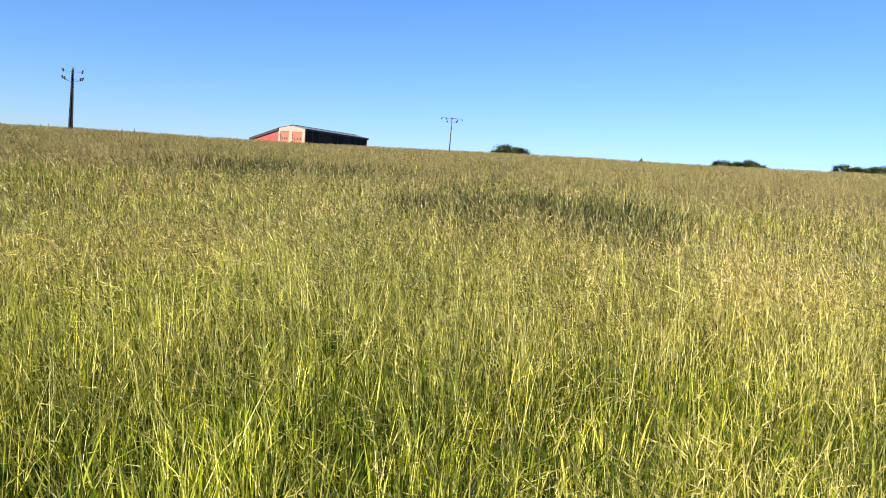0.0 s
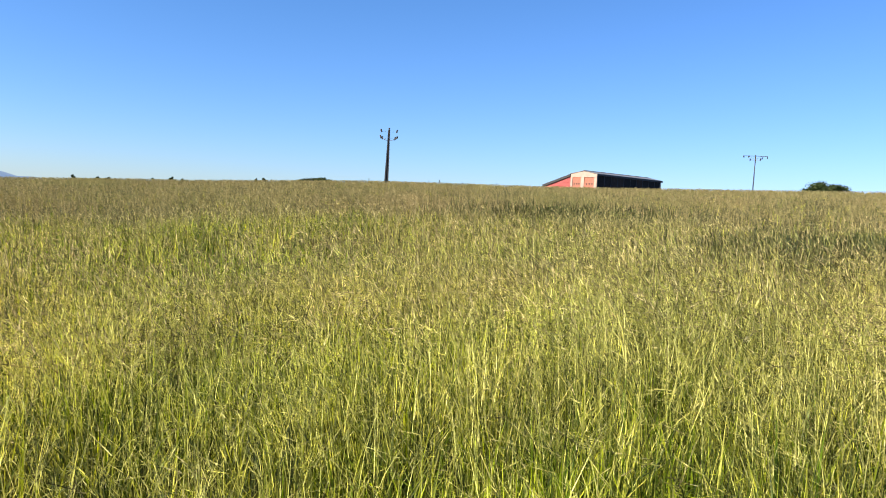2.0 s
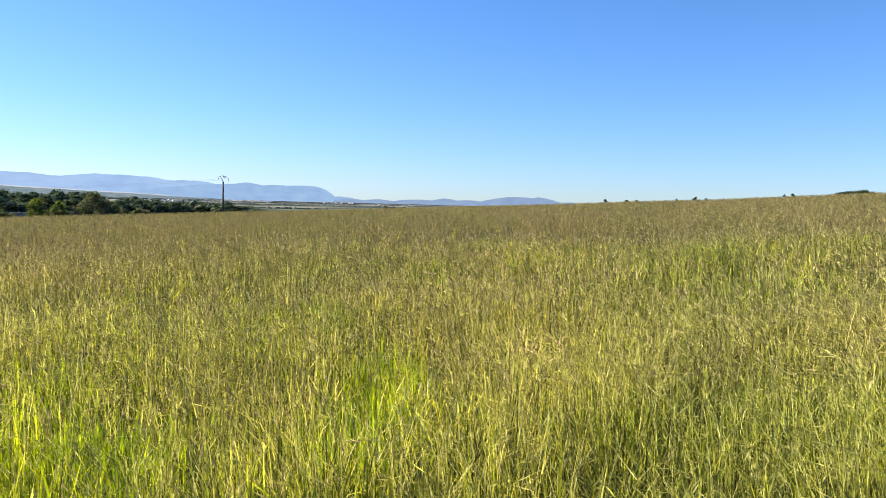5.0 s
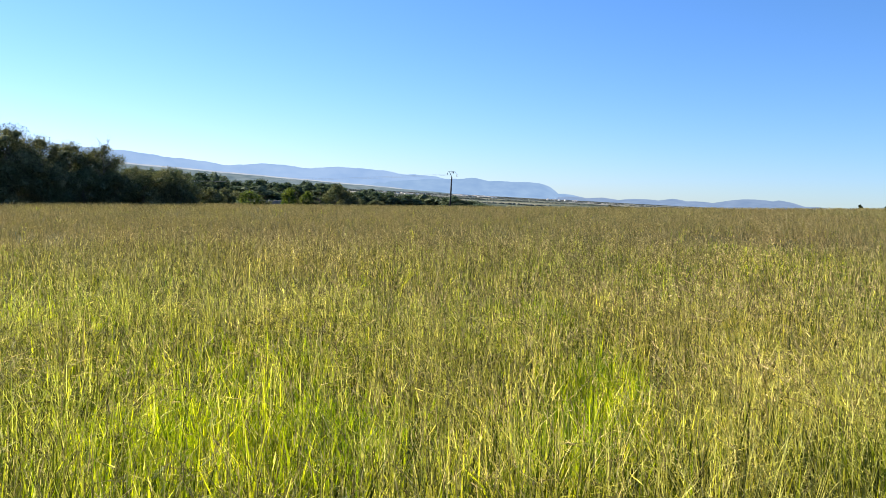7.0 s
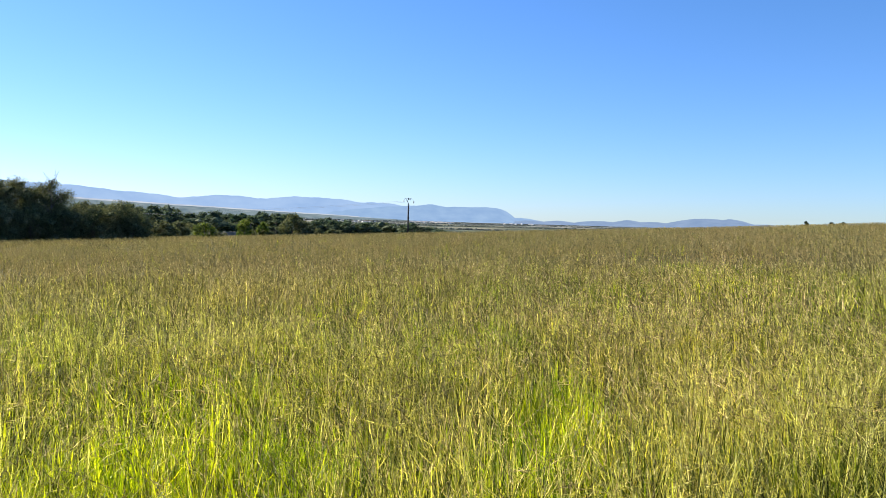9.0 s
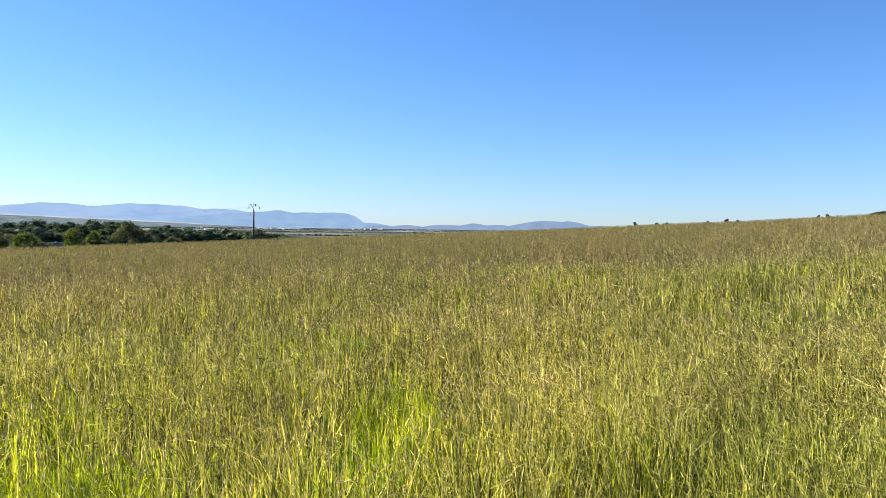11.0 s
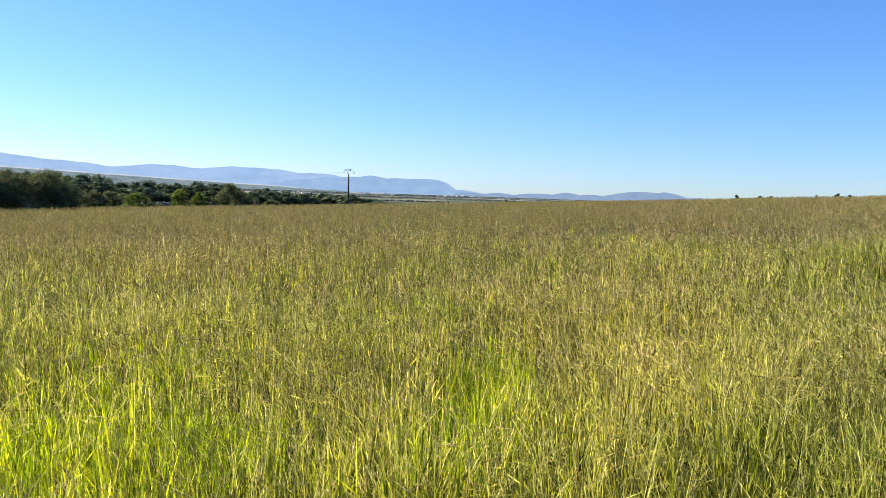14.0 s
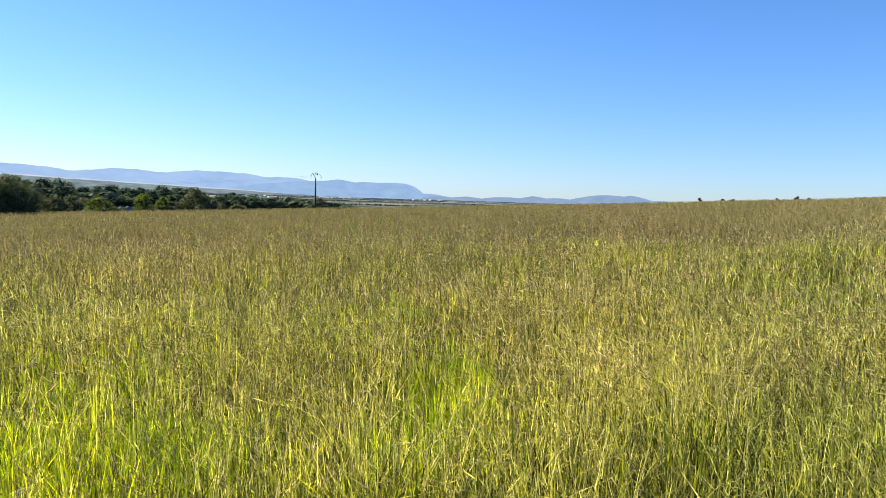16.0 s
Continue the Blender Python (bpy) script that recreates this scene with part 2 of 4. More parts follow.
def plain_fields(name, palette):
    """The far plain: a patchwork of stubble, pasture and scrub."""
    m, n, l = material(name)
    co = n.new("ShaderNodeTexCoord").outputs["Object"]
    mp = n.new("ShaderNodeMapping")
    mp.inputs["Rotation"].default_value = (0, 0, 0.5)
    mp.inputs["Scale"].default_value = (0.0035, 0.0085, 0.001)
    l.new(co, mp.inputs["Vector"])
    v = n.new("ShaderNodeTexVoronoi")
    v.inputs["Scale"].default_value = 1.0
    l.new(mp.outputs[0], v.inputs["Vector"])
    sep = n.new("ShaderNodeSeparateColor")
    l.new(v.outputs["Color"], sep.inputs[0])
    col = ramp(n, l, sep.outputs[0], palette)
    col = mix(n, l, 0.6, col, ramp(n, l, noise_tex(n, l, 0.02, 5.0, co), [(0.35, (0.55, 0.6, 0.55)), (0.7, (1.3, 1.25, 1.2))]), "MULTIPLY")
    bsdf = n.new("ShaderNodeBsdfPrincipled")
    l.new(col, bsdf.inputs["Base Color"])
    bsdf.inputs["Roughness"].default_value = 0.95
    bsdf.inputs["Specular IOR Level"].default_value = 0.08
    out = n.new("ShaderNodeOutputMaterial")
    l.new(bsdf.outputs[0], out.inputs["Surface"])
    return m


M_SOIL = meadow_soil()
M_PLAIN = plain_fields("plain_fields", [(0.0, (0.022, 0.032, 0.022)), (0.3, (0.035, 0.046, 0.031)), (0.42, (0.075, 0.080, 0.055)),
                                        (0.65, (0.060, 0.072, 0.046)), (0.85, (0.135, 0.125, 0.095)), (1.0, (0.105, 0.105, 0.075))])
# Haze put into the colour: the farther fields are paler and bluer.
M_PLAIN_HAZED = plain_fields("plain_hazed", [(0.0, (0.028, 0.038, 0.040)), (0.25, (0.042, 0.052, 0.052)), (0.32, (0.088, 0.096, 0.090)), (0.65, (0.115, 0.120, 0.112)),
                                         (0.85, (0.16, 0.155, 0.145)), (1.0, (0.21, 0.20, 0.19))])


# ---- mesh helpers ----
def mesh_from(name, verts, tris, mat, smooth=False):
    """A mesh from an array of corners and an array of triangles."""
    me = bpy.data.meshes.new(name)
    nv, nt = len(verts), len(tris)
    me.vertices.add(nv)
    me.vertices.foreach_set("co", np.ascontiguousarray(verts, np.float32).ravel())
    me.loops.add(nt * 3)
    me.loops.foreach_set("vertex_index", np.ascontiguousarray(tris, np.int32).ravel())
    me.polygons.add(nt)
    me.polygons.foreach_set("loop_start", np.arange(0, nt * 3, 3, dtype=np.int32))
    me.polygons.foreach_set("use_smooth", np.full(nt, smooth))
    me.update(calc_edges=True)
    me.materials.append(mat)
    return me


def thing(name, label, category, group="", kind="", at=None):
    ob = new(name)
    if at is not None:
        ob.matrix_basis = at
    return tagged(ob, label, category, group, kind)


def part(name, bm, mat, parent, label="", smooth=False):
    """Links a bmesh, or a finished mesh, as one mesh object under a thing or a part."""
    if isinstance(bm, bmesh.types.BMesh):
        me = bpy.data.meshes.new(name)
        bmesh.ops.recalc_face_normals(bm, faces=bm.faces)
        bm.to_mesh(me)
        bm.free()
        me.materials.append(mat)
        if smooth:
            me.polygons.foreach_set("use_smooth", np.full(len(me.polygons), True))
    else:
        me = bm
    ob = new(name, me)
    ob.parent = parent
    if label:
        ob["label"] = label
    return ob


def add_box(bm, x0, x1, y0, y1, z0, z1, bevel=0.0):
    r = bmesh.ops.create_cube(bm, size=1, matrix=Matrix.LocRotScale(((x0 + x1) / 2, (y0 + y1) / 2, (z0 + z1) / 2), None, (x1 - x0, y1 - y0, z1 - z0)))
    if bevel:
        bmesh.ops.bevel(bm, geom=list({e for v in r["verts"] for e in v.link_edges}), offset=bevel, segments=1, affect="EDGES")
    return bm


def add_tube(bm, pts, radii, sides=8):
    """A tapered tube along points."""
    pts = [Vector(p) for p in pts]
    rings = []
    for k, p in enumerate(pts):
        d = (pts[min(k + 1, len(pts) - 1)] - pts[max(k - 1, 0)]).normalized()
        a = d.cross(Vector((0.31, 0.87, 0.12))).normalized()
        b = d.cross(a)
        rings.append([bm.verts.new(p + radii[k] * (math.cos(q) * a + math.sin(q) * b)) for q in [2 * math.pi * i / sides for i in range(sides)]])
    for r0, r1 in zip(rings, rings[1:]):
        for i in range(sides):
            bm.faces.new((r0[i], r0[(i + 1) % sides], r1[(i + 1) % sides], r1[i]))
    bm.faces.new(rings[0][::-1])
    bm.faces.new(rings[-1])
    return bm


def poly(bm, pts):
    return bm.faces.new([bm.verts.new(p) for p in pts])


def prism(bm, outline, y0, y1):
    """A solid from an outline in x and z, drawn out from y0 to y1."""
    a = [bm.verts.new((x, y0, z)) for x, z in outline]
    b = [bm.verts.new((x, y1, z)) for x, z in outline]
    bm.faces.new(a[::-1])
    bm.faces.new(b)
    for i in range(len(a)):
        j = (i + 1) % len(a)
        bm.faces.new((a[i], a[j], b[j], b[i]))
    return bm


# ---- the land ----
CREST = 150.0


def step01(a, b, v):
    s = np.clip((v - a) / (b - a), 0, 1)
    return s * s * (3 - 2 * s)


def ground_z(x, y):
    """The hillside meadow, gently domed, and the plain below it."""
    x, y = np.asarray(x, float), np.asarray(y, float)
    r = np.hypot(x, y)
    az = np.degrees(np.arctan2(-x, y))
    hill = 0.0339 * x + 0.0363 * y + (0.0059 + 1.8 / CREST) * r - 0.9 / CREST ** 2 * r * r
    hill = hill + r * (0.0040 * np.exp(-((az - 28) / 10) ** 2) + 0.0008 * np.exp(-((az - 45.5) / 4) ** 2) - 0.0028 * step01(-6, -20, az) - 0.002 * step01(100, 112, az))
    hill = hill + 0.05 * np.sin(x * 0.31 + 0.7) * np.sin(y * 0.27) * np.clip(r / 8, 0, 1)
    valley = step01(50, 72, az) * (1 - step01(140, 175, az))
    near, far = 330 - 170 * valley, 1600 - 1120 * valley
    s = step01(0, 1, (r - near) / (far - near))
    return hill * (1 - s) + s * (-17.0 + 1.2 * np.sin(x * 0.006) * np.sin(y * 0.005 + 1))


def at_polar(az, r, lift=0.0):
    x, y = -r * math.sin(radians(az)), r * math.cos(radians(az))
    return Vector((x, y, float(ground_z(x, y)) + lift))


def build_ground():
    rings = np.concatenate([[0.0], np.geomspace(1.0, 60, 42), np.geomspace(66, 500, 40), np.geomspace(550, 4900, 26)])
    na = 240
    a = np.linspace(0, 2 * np.pi, na, endpoint=False)
    x = -rings[1:, None] * np.sin(a)
    y = rings[1:, None] * np.cos(a)
    verts = np.concatenate([[[0, 0, 0]], np.stack([x, y, ground_z(x, y)], -1).reshape(-1, 3)])
    tris, plain = [], []
    for i in range(na):
        tris.append((0, 1 + i, 1 + (i + 1) % na))
        plain.append(0)
    for k in range(len(rings) - 2):
        o, q = 1 + k * na, 1 + (k + 1) * na
        for i in range(na):
            j = (i + 1) % na
            tris += [(o + i, q + i, q + j), (o + i, q + j, o + j)]
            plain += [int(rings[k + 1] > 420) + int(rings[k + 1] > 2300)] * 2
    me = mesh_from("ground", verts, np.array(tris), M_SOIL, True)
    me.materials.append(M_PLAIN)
    me.materials.append(M_PLAIN_HAZED)
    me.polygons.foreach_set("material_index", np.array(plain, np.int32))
    tagged(new("ground", me), "sloping meadow ground running down to a wide cultivated plain", "ground", kind="structure")


build_ground()


def hill_line(az, hills):
    """Height in degrees over the plain's edge: the highest of some rounded, flat-topped or lopsided hills."""
    h = np.full_like(az, -0.4)
    for centre, top, left, right, power in hills:
        d = np.where(az > centre, (az - centre) / left, (centre - az) / right)
        h = np.maximum(h, top - (top + 0.4) * np.clip(d, 0, 1.5) ** power)
    return h


def build_range(name, label, radius, az0, az1, hills, mat, rough, seed):
    rng = np.random.default_rng(seed)
    n, rows = 420, 9
    az = np.linspace(az0, az1, n)
    top = hill_line(az, hills)
    for f in (0.7, 1.7, 3.9, 8.0, 14.0, 23.0, 37.0):
        top = top + rough / f ** 0.72 * np.sin(az * f * 2 + rng.uniform(0, 6.3)) * 0.6
    verts = []
    for k in range(rows):
        s = k / (rows - 1)
        rr = radius - 420 * (1 - s)
        spur = 0.12 * np.sin(az * 3.1 + 4 * s) * np.sin(az * 1.3 + 1) * s * (1 - s) * 4
        el = -0.45 + (top + 0.45) * (s ** 1.3) + spur * np.clip(top, 0, 1) * 0.5
        verts.append(np.stack([-rr * np.sin(np.radians(az)), rr * np.cos(np.radians(az)), EYE_HEIGHT + rr * np.tan(np.radians(el))], -1))
    # the far slope, down behind the ridge
    rr = radius + 150
    verts.append(np.stack([-rr * np.sin(np.radians(az)), rr * np.cos(np.radians(az)), np.full(n, -40.0)], -1))
    verts = np.concatenate(verts)
    i, k = np.meshgrid(np.arange(n - 1), np.arange(rows))
    a = (k * n + i).ravel()
    tris = np.concatenate([np.stack([a, a + 1, a + n + 1], -1), np.stack([a, a + n + 1, a + n], -1)])
    tagged(new(name, mesh_from(name, verts, tris, mat, True)), label, "mountains", kind="structure")


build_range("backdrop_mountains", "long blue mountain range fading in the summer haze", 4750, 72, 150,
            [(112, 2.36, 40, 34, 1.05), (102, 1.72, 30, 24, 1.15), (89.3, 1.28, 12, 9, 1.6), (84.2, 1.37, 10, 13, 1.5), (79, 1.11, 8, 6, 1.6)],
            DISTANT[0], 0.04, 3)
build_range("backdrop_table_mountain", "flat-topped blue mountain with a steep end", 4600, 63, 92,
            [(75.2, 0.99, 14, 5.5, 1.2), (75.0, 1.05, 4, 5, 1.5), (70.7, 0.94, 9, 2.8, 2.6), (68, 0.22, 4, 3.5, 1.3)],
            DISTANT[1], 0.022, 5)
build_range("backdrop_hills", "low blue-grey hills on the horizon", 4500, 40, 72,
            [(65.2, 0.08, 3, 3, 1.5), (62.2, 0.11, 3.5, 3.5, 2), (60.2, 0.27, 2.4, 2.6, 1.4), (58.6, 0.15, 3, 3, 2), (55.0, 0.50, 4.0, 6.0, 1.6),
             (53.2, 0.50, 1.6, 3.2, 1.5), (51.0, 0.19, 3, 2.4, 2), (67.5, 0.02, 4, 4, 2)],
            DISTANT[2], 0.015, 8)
build_range("backdrop_foot_fields", "pale hazy fields on the long slope at the mountains' foot", 4400, 70, 150,
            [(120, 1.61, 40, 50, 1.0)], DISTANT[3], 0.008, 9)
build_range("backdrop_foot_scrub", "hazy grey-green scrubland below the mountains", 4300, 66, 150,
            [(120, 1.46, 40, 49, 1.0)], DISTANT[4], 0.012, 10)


# ---- trees and bushes ----
def leaf_cloud(rng, centres, sizes, count, leaf):
    """Small pointed leaves spread through ragged clumps."""
    w = sizes ** 2
    k = rng.choice(len(centres), count, p=w / w.sum())
    d = rng.normal(size=(count, 3))
    d /= np.linalg.norm(d, axis=1)[:, None]
    p = centres[k] + d * (sizes[k] * (0.3 + 0.62 * rng.random(count) ** 0.55))[:, None] * np.array([1, 1, 0.85])
    u = rng.normal(size=(count, 3))
    u /= np.linalg.norm(u, axis=1)[:, None]
    v = np.cross(u, d + rng.normal(size=(count, 3)) * 0.5)
    v /= np.linalg.norm(v, axis=1)[:, None] + 1e-6
    s = (leaf * (0.5 + rng.random(count)))[:, None]
    return np.stack([p - u * s - v * s * 0.5, p - u * s * 0.6 + v * s * 0.6, p + u * s], 1).reshape(-1, 3), np.arange(count * 3).reshape(-1, 3)


def tufts(rng, centres, radii, flat=0.85):
    """Ragged tufts of foliage, each a small jagged lump."""
    bm = bmesh.new()
    bmesh.ops.create_icosphere(bm, subdivisions=1, radius=1)
    bm.verts.ensure_lookup_table()
    ball = np.array([v.co for v in bm.verts])
    tris = np.array([[v.index for v in f.verts] for f in bm.faces])
    bm.free()
    n = len(centres)
    out = ball[None] * rng.uniform(0.55, 1.35, (n, len(ball), 1)) + rng.normal(size=(n, len(ball), 3)) * 0.16
    v = centres[:, None] + out * radii[:, None, None] * np.array([1, 1, flat])
    return v.reshape(-1, 3), (tris[None] + (np.arange(n) * len(ball))[:, None, None]).reshape(-1, 3)


def crown_mesh(rng, centres, sizes, count, leaf, core):
    """Leaves round the ragged, shaded cores of the clumps."""
    v, t = leaf_cloud(rng, centres, sizes, count, leaf)
    vi, ti = tufts(rng, centres, sizes * core)
    return np.concatenate([v, vi]), np.concatenate([t, ti + len(v)])


def tree_thing(name, label, category, height, spread, mat, leaf, count, seed, stem=0.3, clumps=26, group="", bare=False, skirt=0.15, core=0.4):
    """A tapered trunk with limbs, and a crown of many small leaves in uneven clumps."""
    rng = np.random.default_rng(seed)
    root = thing(name, label, category, group)
    bm = bmesh.new()
    lean = rng.uniform(-0.05, 0.05, 2) * height
    trunk_top = height * 0.8
    add_tube(bm, [(lean[0] * s ** 2, lean[1] * s ** 2, -0.3 + trunk_top * s) for s in (0, 0.1, 0.4, 0.7, 1)],
             [0.035 * height * q for q in (0.75, 0.5, 0.4, 0.25, 0.08)], 7)
    part("trunk", bm, M_BARK, root, smooth=True)
    bm = bmesh.new()
    centres, sizes = [], []
    for k in range(clumps):
        h = height * (skirt + (0.93 - skirt) * ((k + rng.random()) / clumps))
        a = rng.uniform(0, 2 * math.pi)
        frac = (h / height - skirt) / (1 - skirt)
        reach = spread * (0.35 + 0.65 * math.sin(math.pi * min(1, 0.22 + 0.78 * frac)) ** 0.7) * rng.uniform(0.45, 1.0)
        if k >= clumps - 3:
            reach *= 0.4
        tip = np.array([reach * math.cos(a), reach * math.sin(a), h])
        start = (0, 0, max(0.1, h - reach * rng.uniform(0.4, 0.9)))
        mid = ((tip[0]) * 0.5, tip[1] * 0.5, (start[2] + h) / 2 + 0.06 * height)
        add_tube(bm, [start, mid, tip], [0.010 * height, 0.006 * height, 0.002 * height], 4)
        centres.append(tip)
        sizes.append(spread * rng.uniform(0.30, 0.54))
    part("limbs", bm, M_BARK, root)
    centres, sizes = np.array(centres), np.array(sizes)
    if bare:
        v, t = leaf_cloud(rng, centres, sizes, count, leaf)
    else:
        v, t = crown_mesh(rng, centres, sizes, count, leaf, core)
    part("crown", mesh_from("crown", v, t, mat), mat, root)
    # bare twigs that stand out of the top
    bm = bmesh.new()
    for k in range(26 if bare else 9):
        c = centres[rng.integers(clumps // 2, clumps)]
        d = np.array([rng.normal() * 0.35, rng.normal() * 0.35, 1.0]) * height * rng.uniform(0.10, 0.24 if bare else 0.17)
        kink = c + d * 0.5 + rng.normal(size=3) * 0.12
        add_tube(bm, [c, kink, c + d], [0.03, 0.02, 0.008], 3)
        for _ in range(2):
            e = kink + rng.normal(size=3) * np.array([0.4, 0.4, 0.25]) * height * 0.06 + np.array([0, 0, 0.04 * height])
            add_tube(bm, [kink, e], [0.014, 0.006], 3)
    tagged(part("twigs", bm, M_TWIG if bare else M_BARK, root), kind="stuff")
    return root


def stand(proto, places):
    """Puts the first at the first place and copies at the others: (heading, distance, scale across, scale up, turn)."""
    for k, (az, r, sx, sz, turn) in enumerate(places):
        m = Matrix.Translation(at_polar(az, r, -0.05)) @ pose(0, 0, 0, 0, 0, turn) @ Matrix.Diagonal((sx, sx, sz, 1))
        if k == 0:
            first = m
        else:
            copy_thing(proto, m)
    proto.matrix_basis = first


prng = random.Random(7)


def hedge_places(spots, size):
    return [(az, r, h * size * prng.uniform(0.9, 1.1), h, prng.uniform(0, 360)) for az, r, h in spots]


HEDGE = "hedge trees along the edge of the meadow"
L_HEDGE = "dense dark olive hedge tree, leafy down to the grass"
stand(tree_thing("hedge_tree", L_HEDGE, "tree", 11.0, 4.6, M_HEDGE, 0.105, 24000, 11, clumps=44, group=HEDGE, skirt=0.05),
      hedge_places([(108.6, 114, 0.98), (104.9, 117, 0.86), (113.5, 113, 1.05), (99.0, 121, 0.54)], 1.0))
stand(tree_thing("hedge_tree", L_HEDGE, "tree", 9.4, 4.6, M_HEDGE, 0.105, 22000, 12, clumps=40, group=HEDGE, skirt=0.04),
      hedge_places([(106.6, 114, 1.10), (103.2, 118, 0.92), (110.8, 115, 1.2), (97.6, 121, 0.52), (101.4, 120, 0.86)], 1.0))
stand(tree_thing("hedge_bush", "low dark olive bush rounding off the hedge", "bush", 6.0, 3.9, M_HEDGE, 0.10, 16000, 13, clumps=32, group=HEDGE, skirt=0.03),
      hedge_places([(96.7, 119, 0.90), (95.9, 118, 0.68), (98.4, 116, 0.80), (100.2, 116, 0.78), (102.2, 115, 0.84), (104.1, 113, 0.9), (107.7, 111, 0.95)], 1.0))
stand(tree_thing("half_bare_tree", "half-bare tree with grey twigs above the hedge", "tree", 10.5, 2.4, M_HEDGE, 0.12, 3000, 14, clumps=20, bare=True, skirt=0.3),
      [(101.0, 117, 1.0, 0.86, 30)])

# small trees and shrubs at the foot of the meadow
stand(tree_thing("shrub", "round green shrub at the foot of the meadow", "shrub", 3.6, 2.1, M_HEDGE, 0.11, 5000, 21, clumps=18, skirt=0.03),
      [(92.9, 185, 1.5, 1.15, 10), (85.0, 176, 1.75, 1.45, 80), (83.2, 172, 0.8, 0.5, 140), (94.0, 170, 1.5, 1.0, 210), (86.9, 170, 1.0, 0.45, 30), (82.0, 170, 0.9, 0.45, 30), (87.8, 172, 0.9, 0.5, 300), (90.2, 172, 0.8, 0.4, 12)])
stand(tree_thing("bright_shrub", "sunlit yellow-green small tree at the meadow's foot", "shrub", 4.0, 2.3, M_BRIGHT_LEAF, 0.11, 4000, 22, clumps=18, skirt=0.08),
      [(91.2, 168, 0.95, 0.8, 0), (88.35, 168, 0.8, 0.98, 120), (87.15, 170, 0.6, 0.85, 220)])

# the wood in the valley, one row behind another
WOOD = "trees of the valley wood"
wood_a = tree_thing("wood_tree", "dark green tall tree of the valley wood", "tree", 12.0, 3.9, M_WOOD_LEAF, 0.22, 3000, 31, clumps=26, group=WOOD, core=0.62, skirt=0.08)
wood_b = tree_thing("wood_tree", "dark green broad tree of the valley wood", "tree", 10.5, 4.4, M_WOOD_LEAF, 0.22, 3000, 32, clumps=26, group=WOOD, core=0.62, skirt=0.08)
wood_c = tree_thing("wood_tree", "slender dark tree of the valley wood", "tree", 12.5, 3.2, M_WOOD_LEAF, 0.22, 3000, 33, clumps=26, group=WOOD, core=0.62, skirt=0.1)
WOOD_AZ = (73.6, 74.6, 76, 78, 80, 81.3, 83, 84.2, 85.2, 86.3, 87.6, 91, 92.2, 93.7, 97)
WOOD_TOP = (-0.78, -0.58, -0.46, -0.40, -0.37, -0.28, -0.20, -0.34, -0.07, 0.05, 0.11, 0.06, -0.02, 0.32, 0.5)
spots = {0: [], 1: [], 2: []}
for row, (r0, az0, az1, gap) in enumerate([(285, 73.9, 104, 0.78), (318, 74.2, 104, 0.9), (262, 84.5, 97, 1.6)]):
    az = az0
    while az < az1:
        r = r0 + prng.uniform(-9, 9)
        p = at_polar(az, r)
        top = float(np.interp(az, WOOD_AZ, WOOD_TOP))
        if row == 2:
            top -= 0.2
        want = EYE_HEIGHT + r * math.tan(radians(top)) - p.z
        h = max(4.0, want * prng.uniform(0.92, 1.06))
        k = prng.randrange(3)
        spots[k].append((az, r, 1.55 * prng.uniform(0.85, 1.2), h / (12.0, 10.5, 12.5)[k], prng.uniform(0, 360)))
        az += gap * prng.uniform(0.75, 1.25)
for k, proto in enumerate((wood_a, wood_b, wood_c)):
    stand(proto, spots[k])

# bushes standing behind the brow of the field
BROW = "bushes behind the brow of the field"
stand(tree_thing("brow_bush", "dark spreading bush behind the brow of the field", "bush", 3.5, 3.6, M_BROW, 0.15, 4000, 41, clumps=22, group=BROW, skirt=0.03),
      [(-4.2, 240, 1.15, 0.86, 0), (-5.2, 243, 0.8, 0.66, 100), (-4.7, 242, 0.9, 0.7, 160), (-3.5, 243, 0.7, 0.55, 200), (-19.6, 240, 1.0, 0.62, 40), (-20.4, 241, 1.0, 0.6, 140), (-21.3, 242, 0.7, 0.78, 220),
       (-21.9, 243, 0.8, 0.55, 300), (-27.2, 240, 0.9, 0.72, 20), (-28.0, 241, 1.0, 0.6, 80), (-28.8, 242, 1.1, 0.66, 130), (-29.8, 241, 1.0, 0.78, 240), (-31, 243, 1.2, 0.7, 310), (-32.5, 243, 1.2, 0.8, 50),
       (31.2, 240, 0.8, 0.42, 0), (31.9, 243, 0.9, 0.38, 70), (32.7, 243, 0.8, 0.33, 150)])
stand(tree_thing("brow_shrub", "small dark shrub on the skyline of the field", "shrub", 2.2, 1.2, M_BROW, 0.12, 1600, 42, clumps=12, group=BROW, skirt=0.03),
      [(48.25, 190, 0.52, 0.62, 0), (46.7, 200, 0.75, 0.46, 40), (46.0, 200, 0.75, 0.43, 90), (43.2, 200, 0.45, 0.43, 10), (41.9, 195, 0.68, 0.59, 70), (41.2, 195, 0.60, 0.43, 20),
       (-14.0, 230, 0.52, 0.68, 0), (35.6, 220, 0.60, 0.59, 0), (36.1, 220, 0.45, 0.56, 60), (64.6, 200, 0.68, 0.50, 0), (63.9, 200, 0.52, 0.43, 90), (63.2, 202, 0.75, 0.37, 140)])


